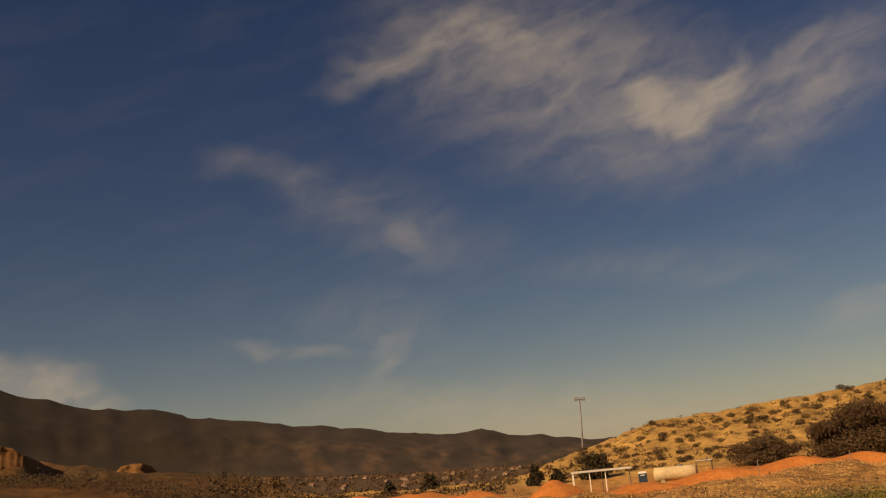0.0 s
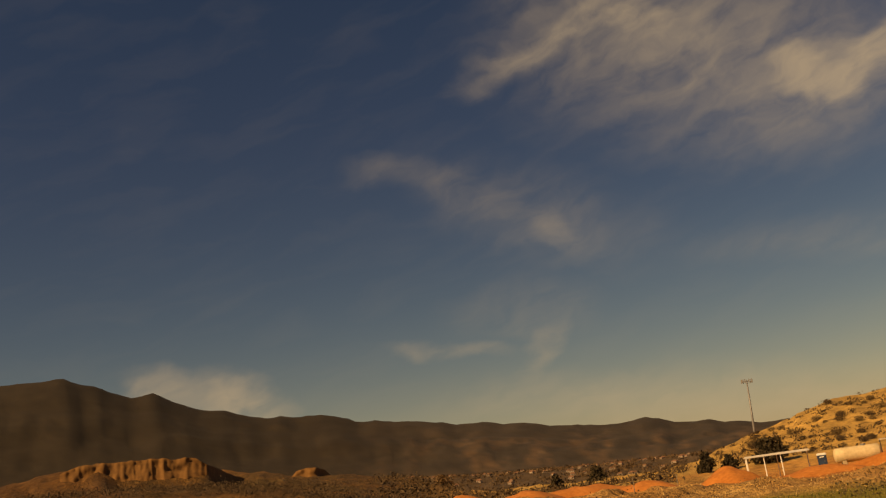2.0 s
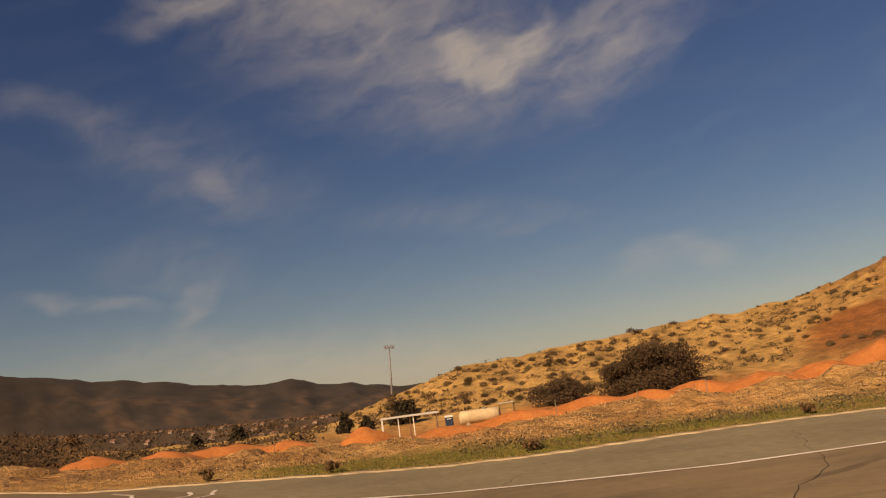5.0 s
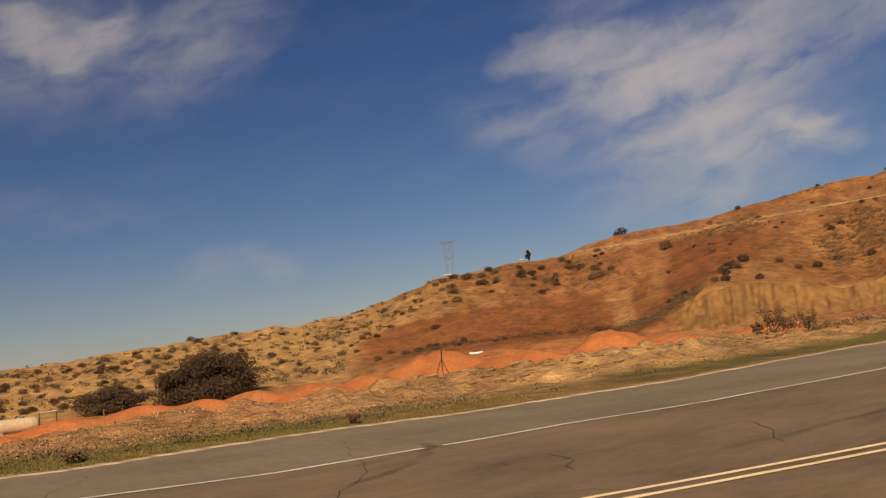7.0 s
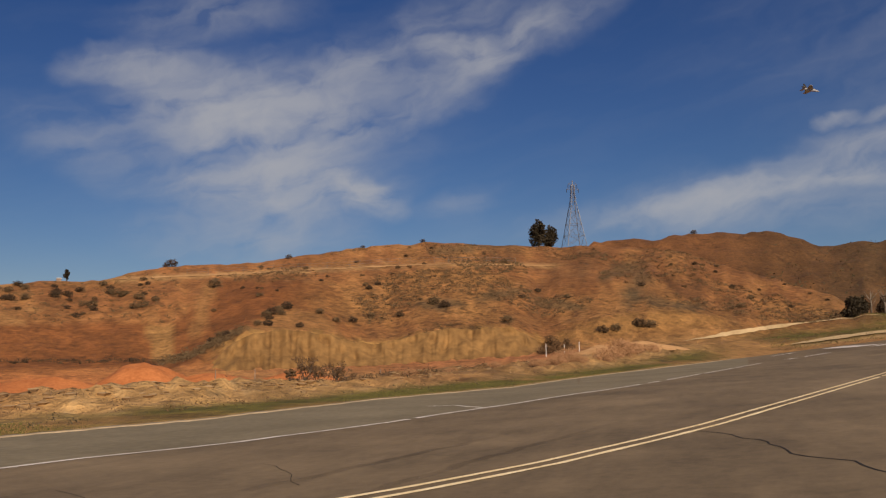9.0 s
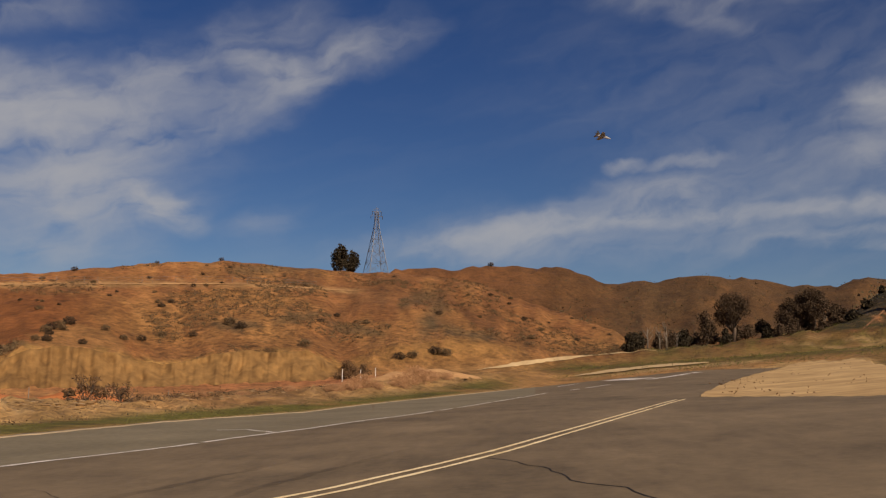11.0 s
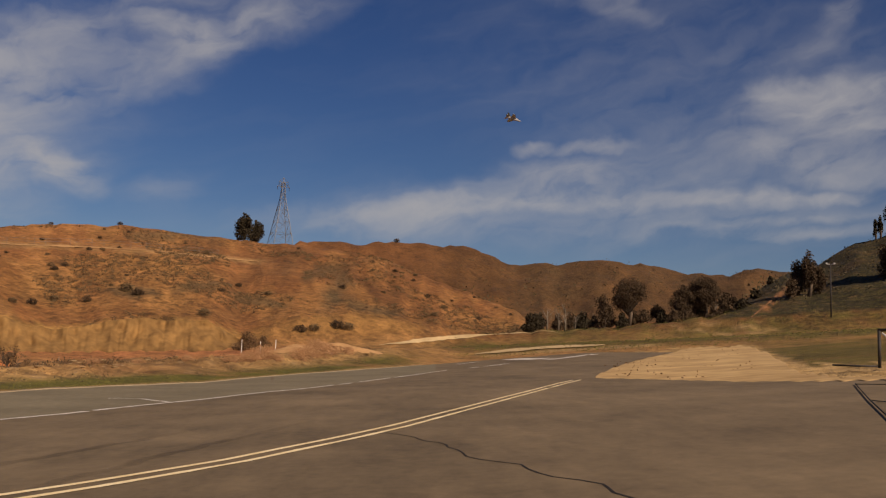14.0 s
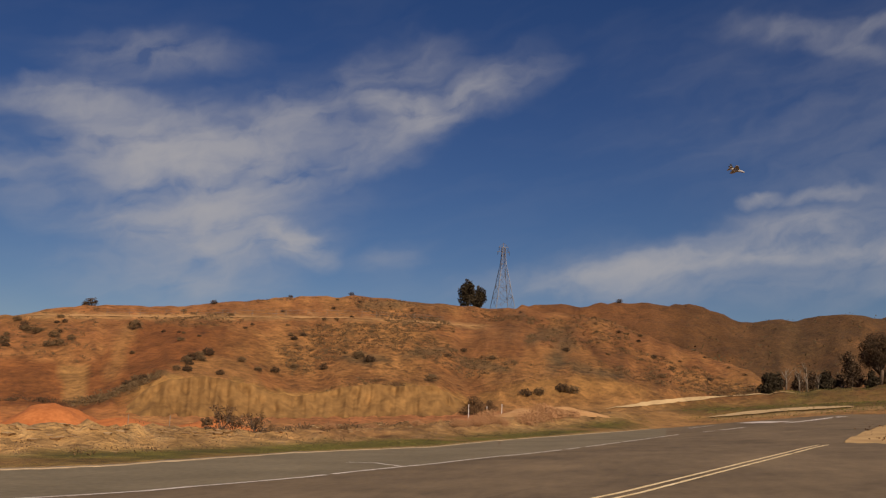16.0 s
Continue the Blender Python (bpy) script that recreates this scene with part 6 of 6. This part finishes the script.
def toilet():
    r = 118
    ob = thing("portable_toilet", -19.55, r, "blue plastic portable toilet with white roof", "portable toilet", z=up_to(-19.5, r, -2.1))
    w, h = 1.0, r * (math.tan(radians(2.1)) - math.tan(radians(1.42)))
    part("cabin", mesh_of("cabin", *box(0, 0, h / 2, w, w, h, 0.04), BLUE), ob)
    part("roof", mesh_of("roof", *box(0, 0, h + 0.1, w + 0.06, w + 0.06, 0.22, 0.08), WHITEPAINT), ob, "white domed roof")
    door = part("door", mesh_of("door", *box(0, -w / 2 - 0.02, h * 0.48, w * 0.66, 0.04, h * 0.86, 0.01), BLUE), ob)
    part("handle", mesh_of("handle", *box(w * 0.25, -w / 2 - 0.06, h * 0.5, 0.05, 0.05, 0.16, 0.01), STEEL), door, "steel door handle")
    part("vent", mesh_of("vent", *box(0, -w / 2 - 0.03, h * 0.85, w * 0.5, 0.03, 0.10), WHITEPAINT), ob, "white vent strip")


def mast():
    r = 330
    ob = thing("radio_mast", -16.22, r, "tall slim grey antenna mast behind the hill", "mast", sink=0.3)
    ob.matrix_basis = ob.matrix_basis @ pose(0, 0, 0, 0, 3.4, 0)
    h = up_to(-15.95, r, 3.25) - ob.matrix_basis.translation.z
    part("pole", mesh_of("pole", *tube([(0, 0, 0), (0, 0, h * 0.5), (0, 0, h)], [0.42, 0.34, 0.22], 12), STEEL, True), ob)
    part("platform", mesh_of("platform", *join(*[tube([(1.6 * math.cos(a), 1.6 * math.sin(a), h - 0.3), (1.6 * math.cos(a + 2.094), 1.6 * math.sin(a + 2.094), h - 0.3)], [0.09, 0.09], 6) for a in (0.2, 2.294, 4.389)]), STEEL), ob, "triangular steel antenna platform")
    for k in range(9):
        a = 0.2 + 0.698 * k
        antenna = part("antenna", mesh_of("antenna", *box(1.75 * math.cos(a), 1.75 * math.sin(a), h - 0.1, 0.28, 0.28, 1.3, 0.04), STEEL), ob, "grey panel antenna")
        part("bracket", mesh_of("bracket", *tube([(1.3 * math.cos(a), 1.3 * math.sin(a), h - 0.3), (1.7 * math.cos(a), 1.7 * math.sin(a), h - 0.3)], [0.05, 0.05], 6), STEEL), antenna)


def lattice_tower(az, r, el_top, width, arms, label, waist=0.75, turn=20.0, z=None):
    """A four-legged lattice pylon with cross members and arms."""
    ob = thing("power_pylon", az, r, label, "pylon", "power pylons", turn=az + turn, z=z, sink=0.2)
    h = up_to(az, r, el_top) - ob.matrix_basis.translation.z
    t = h * 0.0036
    levels = [0, 0.17, 0.34, 0.52, 0.68, 0.82, 0.93]
    half = [width / 2 * (1 - q * (1 - 0.16) / waist) if q < waist else width * 0.08 for q in levels]
    def c(k, i):
        s = ((1, 1), (-1, 1), (-1, -1), (1, -1))[i % 4]
        return (s[0] * half[k], s[1] * half[k], levels[k] * h)
    for i in range(4):
        part("leg", mesh_of("leg", *tube([c(k, i) for k in range(7)], [t * 1.3] * 4 + [t] * 3, 5), STEEL), ob)
    for k in range(6):
        bars = [tube([c(k, i), c(k + 1, i + 1)], [t * 0.6] * 2, 4) for i in range(4)] + [tube([c(k + 1, i), c(k, i + 1)], [t * 0.6] * 2, 4) for i in range(4)]
        bars += [tube([c(k, i), c(k, i + 1)], [t * 0.7] * 2, 4) for i in range(4)] if k else []
        part("bracing", mesh_of("bracing", *join(*bars), STEEL), ob)
    for q, reach in arms:
        arm = part("arm", mesh_of("arm", *join(tube([(-reach, 0, q * h), (reach, 0, q * h)], [t * 0.9] * 2, 5), tube([(-reach, 0, q * h), (0, 0, min(q + 0.06, 1.0) * h)], [t * 0.7] * 2, 4), tube([(reach, 0, q * h), (0, 0, min(q + 0.06, 1.0) * h)], [t * 0.7] * 2, 4)), STEEL), ob, "steel cross arm")
        for s in (-1, 1):
            part("insulator", mesh_of("insulator", *tube([(s * reach * 0.95, 0, q * h), (s * reach * 0.95, 0, (q - 0.05) * h)], [t * 1.2, t * 0.8], 6), RUST), arm, "dark insulator string")
    part("peak", mesh_of("peak", *tube([(0, 0, 0.92 * h), (0, 0, h)], [t * 2.5, t * 0.8], 5), STEEL), ob)


def portal_tower(az, r, el_top, width, label):
    """A wide-topped lattice tower: two tapering legs below a level beam."""
    ob = thing("power_pylon", az, r, label, "pylon", "power pylons", turn=az + 5, sink=1.0)
    h = up_to(az, r, el_top) - ob.matrix_basis.translation.z
    t = width * 0.016
    part("beam", mesh_of("beam", *join(tube([(-width / 2, 0, h), (width / 2, 0, h)], [t * 1.2] * 2, 5), tube([(-width * 0.42, 0, h - width * 0.09), (width * 0.42, 0, h - width * 0.09)], [t] * 2, 5),
                                       *[tube([(x * width, 0, h), ((x + 0.07) * width, 0, h - width * 0.09)], [t * 0.7] * 2, 4) for x in (-0.45, -0.3, -0.15, 0, 0.15, 0.3)]), STEEL), ob, "lattice top beam")
    for s in (-1, 1):
        for dx in (-0.05, 0.05):
            part("leg", mesh_of("leg", *tube([((s * 0.10 + dx * 2.2) * width, 0, 0), ((s * 0.17 + dx) * width, 0, h * 0.55), ((s * 0.33 + dx) * width, 0, h)], [t * 0.9] * 3, 5), STEEL), ob)
    part("crossbar", mesh_of("crossbar", *tube([(-0.24 * width, 0, h - width * 1.05), (0.24 * width, 0, h - width * 1.05)], [t] * 2, 5), STEEL), ob)
    part("bracing", mesh_of("bracing", *join(*[tube([(s * (0.31 - 0.045 * k) * width, 0, h - width * 0.28 * k - 0.1 * width), (-s * (0.265 - 0.045 * k) * width, 0, h - width * 0.28 * (k + 1) - 0.1 * width)], [t * 0.5] * 2, 4) for s in (-1, 1) for k in range(4)]), STEEL), ob)


def utility_pole():
    r = 170
    ob = thing("utility_pole", -114.7, r, "dark wooden utility pole with pale crossarm", "utility pole", turn=-114.7, sink=0.2)
    h = up_to(-114.7, r, 6.45) - ob.matrix_basis.translation.z
    part("pole", mesh_of("pole", *tube([(0, 0, 0), (0, 0, h)], [0.13, 0.09], 10), RUST, True), ob)
    part("crossarm", mesh_of("crossarm", *box(0, 0, h - 0.15, 1.3, 0.10, 0.10, 0.02), WHITEPAINT), ob, "pale crossarm")
    for x in (-0.62, 0.62):
        part("lamp", mesh_of("lamp", *box(x, -0.1, h - 0.01, 0.30, 0.22, 0.13, 0.03), WHITEPAINT), ob, "pale lamp head")


def tripod():
    r = 72
    ob = thing("tripod_stand", -45.85, r, "dark wooden three-legged stand on the bank", "tripod", z=up_to(-45.85, r, -1.68))
    h = r * (math.tan(radians(1.68)) + math.tan(radians(0.03)))
    for x, y in ((-0.62, -0.2), (0.62, -0.2), (0.05, 0.6)):
        part("leg", mesh_of("leg", *tube([(x, y, -0.1), (x * 0.12, y * 0.1, h * 0.62)], [0.035, 0.03], 6), RUST), ob)
    part("head", mesh_of("head", *tube([(0, 0, h * 0.58), (0.05, 0, h * 0.78), (0.08, 0, h)], [0.06, 0.045, 0.055], 8), RUST), ob, "dark upright head")


def gate_posts():
    for az, el in ((-80.1, 1.06), (-82.1, 1.16), (-81.2, 0.95)):
        r = 138
        ob = part("marker_post", mesh_of("marker_post", *box(0, 0, 0.65, 0.09, 0.09, max(0.9, up_to(az, r, el) - land(az, r)) + 0.5, 0.02), WHITEPAINT))
        p = place(az, r)
        ob.matrix_basis = pose(p.x, p.y, p.z - 0.1, 0, 0, az)
        tagged(ob, "white painted wooden marker post", "post", "marker posts")
    tree("shrub", -80.45, 144, 5.0, 1.45, "dark brown rounded shrub behind marker posts", DRYLEAF, 900, 0.24, 0.0, 5, 44, "bank shrubs")
    tree("shrub", -81.35, 145, 2.6, 1.2, "dark brown rounded shrub behind marker posts", DRYLEAF, 600, 0.24, 0.0, 4, 45, "bank shrubs")


def fence():
    """Posts and wires of the fence along the shoulder of the hill."""
    ob = new("ridge_fence")
    tagged(ob, "thin pale wire fence along the hill's shoulder", "fence")
    tops = []
    for k in range(20):
        az = -58.5 - k * 1.05 - 0.25 * math.sin(k * 2.3)
        r = on_slope(az, float(bench_el(az)) + 0.06)
        p = place(az, r)
        part("post", mesh_of("post", *tube([(p.x, p.y, p.z - 0.2), (p.x, p.y, p.z + 1.5)], [0.045, 0.04], 6), PALE_BARK), ob)
        tops.append(p)
    for dz in (0.7, 1.35):
        part("wire", mesh_of("wire", *tube([(q.x, q.y, q.z + dz) for q in tops], [0.02] * len(tops), 4), STEEL), ob)
    low = new("track_fence")
    tagged(low, "short pale stakes along the dirt track", "fence")
    for az, r in ((-30.9, 62), (-34.2, 64), (-34.9, 60), (-60.2, 66), (-62.5, 64), (-26.0, 66), (-11.5, 70), (-9.0, 72), (-70, 80)):
        p = place(az, r)
        part("stake", mesh_of("stake", *tube([(p.x, p.y, p.z - 0.2), (p.x + 0.05, p.y, p.z + 1.2)], [0.032, 0.028], 6), PALE_BARK), low)


def goal_frame():
    """A dark steel frame on the apron, with a pale diagonal brace."""
    r = 33
    ob = thing("steel_frame", -118.6, r, "dark steel pipe frame with a pale diagonal brace", "frame", turn=-118.6, z=float(pave_z(-118.0, r)))
    h = up_to(-117.6, r, 2.72) - ob.matrix_basis.translation.z
    x0, x1 = -r * math.radians(1.45), 1.4
    part("post", mesh_of("post", *tube([(x0, 0, 0), (x0, 0, h)], [0.05, 0.05], 8), RUST, True), ob)
    part("post", mesh_of("post", *tube([(x1, 0, 0), (x1, 0, h)], [0.05, 0.05], 8), RUST, True), ob)
    part("top_rail", mesh_of("top_rail", *tube([(x0 - 0.04, 0, h), (x1 + 0.04, 0, h)], [0.05, 0.05], 8), RUST, True), ob)
    part("brace", mesh_of("brace", *tube([(x0 + 0.08, -0.02, h - 0.1), (x0 + 0.75, -0.02, h - 0.62)], [0.035, 0.035], 8), WHITEPAINT, True), ob, "pale diagonal brace")
    # dark bar to the left stands in for the post's shadow on the ground
    part("rail_and_shadow_bar", mesh_of("rail_and_shadow_bar", *tube([(x0, 0, 0.05), (x0 - 1.4, 0.1, 0.05)], [0.03, 0.03], 8), RUST, True), ob)
    part("rail_and_shadow_bar", mesh_of("rail_and_shadow_bar", *tube([(x0, 0, 0.05), (x0, 1.2, 0.05)], [0.03, 0.03], 8), RUST, True), ob)


def dark_tubes():
    # thin black tubes along the dark lines on the asphalt
    pts = seen(-115.9, -0.35, -116.6, -1.2, -117.7, -2.3, -119.5, -3.6, -122, -5.0)
    side = seen(-116.65, -1.22, -118.4, -1.30, -121, -1.4)
    top = seen(-115.9, -0.35, -117.8, -0.28, -120, -0.2)
    ob = new("ground_tubes")
    tagged(ob, "thin black tubes laid over the asphalt", "cable")
    part("main_run", mesh_of("main_run", *tube([on_pave(x, y, 0.03) for x, y in pts], [0.012] * len(pts), 8), DARK, True), ob)
    part("branch", mesh_of("branch", *tube([on_pave(x, y, 0.02) for x, y in side], [0.009] * len(side), 8), DARK, True), ob)
    part("branch", mesh_of("branch", *tube([on_pave(x, y, 0.02) for x, y in top], [0.010] * len(top), 8), DARK, True), ob)


def jet():
    """A model jet in flight."""
    az, el, r = -96.1, 15.0, 108.0
    ob = new("model_jet")
    ob.matrix_basis = pose(-math.sin(radians(az)) * r, math.cos(radians(az)) * r, EYE + r * math.tan(radians(el)), 18, -10, az + 205)
    tagged(ob, "small grey and white model jet banking in flight", "model aircraft")
    part("fuselage", mesh_of("fuselage", *tube([(-1.0, 0, 0), (-0.8, 0, 0.01), (-0.35, 0, 0.03), (0.2, 0, 0.02), (0.85, 0, 0), (0.95, 0, 0)], [0.02, 0.09, 0.15, 0.17, 0.13, 0.11], 12), GREY, True), ob)
    part("canopy", mesh_of("canopy", *tube([(-0.68, 0, 0.10), (-0.5, 0, 0.16), (-0.22, 0, 0.15), (-0.1, 0, 0.12)], [0.02, 0.08, 0.08, 0.02], 10), DARK, True), ob, "dark canopy")
    for s in (-1, 1):
        w = [(-0.25, s * 0.12, 0), (0.45, s * 0.12, 0), (0.5, s * 0.85, 0), (0.2, s * 0.85, 0)]
        part("wing", mesh_of("wing", w + [(x, y, z + 0.03) for x, y, z in w], [(0, 1, 2, 3), (7, 6, 5, 4), (0, 4, 5, 1), (1, 5, 6, 2), (2, 6, 7, 3), (3, 7, 4, 0)], GREY), ob, "grey swept wing")
        w = [(0.6, s * 0.1, 0), (0.95, s * 0.1, 0), (1.05, s * 0.45, 0), (0.85, s * 0.45, 0)]
        part("tailplane", mesh_of("tailplane", w + [(x, y, z + 0.02) for x, y, z in w], [(0, 1, 2, 3), (7, 6, 5, 4), (0, 4, 5, 1), (1, 5, 6, 2), (2, 6, 7, 3), (3, 7, 4, 0)], GREY), ob)
        w = [(0.45, s * 0.12, 0.1), (0.8, s * 0.12, 0.1), (0.95, s * 0.22, 0.48), (0.75, s * 0.22, 0.48)]
        part("fin", mesh_of("fin", w + [(x, y + 0.02, z) for x, y, z in w], [(0, 1, 2, 3), (7, 6, 5, 4), (0, 4, 5, 1), (1, 5, 6, 2), (2, 6, 7, 3), (3, 7, 4, 0)], DARK), ob, "dark tail fin")


def debris():
    p = place(-48.0, 108, up_to(-48.0, 108, -0.42))
    ob = part("plastic_barrier", mesh_of("plastic_barrier", *tube([(-0.75, 0, 0.12), (-0.5, 0, 0), (0.3, 0, 0), (0.8, 0, 0.1)], [0.12, 0.14, 0.14, 0.1], 8), WHITEPAINT, True))
    ob.matrix_basis = pose(p.x, p.y, p.z + 0.05, 0, 0, -48)
    tagged(ob, "white curved plastic piece lying on the mound", "debris")
    for az, el, r, w in ((-46.75, 4.66, 228, 2.1), (-51.45, 5.12, 235, 1.1)):
        ob = thing("pump_house", az, r, "small white hut on the ridge", "hut", "ridge huts", sink=0.3)
        part("wall", mesh_of("wall", *box(0, 0, 0.45, w, 1.0, 0.9, 0.02), STUCCO), ob)
        part("roof", mesh_of("roof", *box(0, 0, 0.95, w + 0.2, 1.2, 0.12, 0.03), WHITEPAINT), ob)


def house(az, r, w, d, h, turn):
    ob = thing("house", az, r, "small pale stucco house with tiled roof in the valley", "house", "valley houses", turn=turn, sink=0.4)
    part("wall", mesh_of("wall", *box(0, 0, h / 2, w, d, h), STUCCO), ob)
    rv = [(-w / 2 - 0.4, -d / 2 - 0.4, h), (w / 2 + 0.4, -d / 2 - 0.4, h), (w / 2 + 0.4, d / 2 + 0.4, h), (-w / 2 - 0.4, d / 2 + 0.4, h), (-w / 4, 0, h + d * 0.28), (w / 4, 0, h + d * 0.28)]
    part("roof", mesh_of("roof", rv, [(0, 1, 5, 4), (2, 3, 4, 5), (1, 2, 5), (3, 0, 4), (3, 2, 1, 0)], ROOFTILE), ob)
    for x in (-0.28, 0.22):
        part("window", mesh_of("window", *box(x * w, -d / 2 - 0.03, h * 0.55, w * 0.16, 0.08, h * 0.28), GLASS), ob)


shelter()
tank()
lean_to()
toilet()
mast()
lattice_tower(-82.0, 300, 10.80, 6.4, ((0.86, 2.1), (0.93, 1.6)), "tall grey lattice power pylon on the ridge", z=up_to(-82.05, 300, 6.75))
portal_tower(-47.0, 560, 6.6, 9.6, "distant grey lattice power pylon behind the ridge")
utility_pole()
tripod()
gate_posts()
fence()
goal_frame()
dark_tubes()
jet()
debris()
town = random.Random(5)
for k in range(90):
    az = town.uniform(-12.5, 4.5)
    r = town.uniform(1150, 2100)
    house(az, r, town.uniform(5, 8), town.uniform(4, 6.5), town.uniform(2.4, 3.4), az + town.uniform(-40, 40))
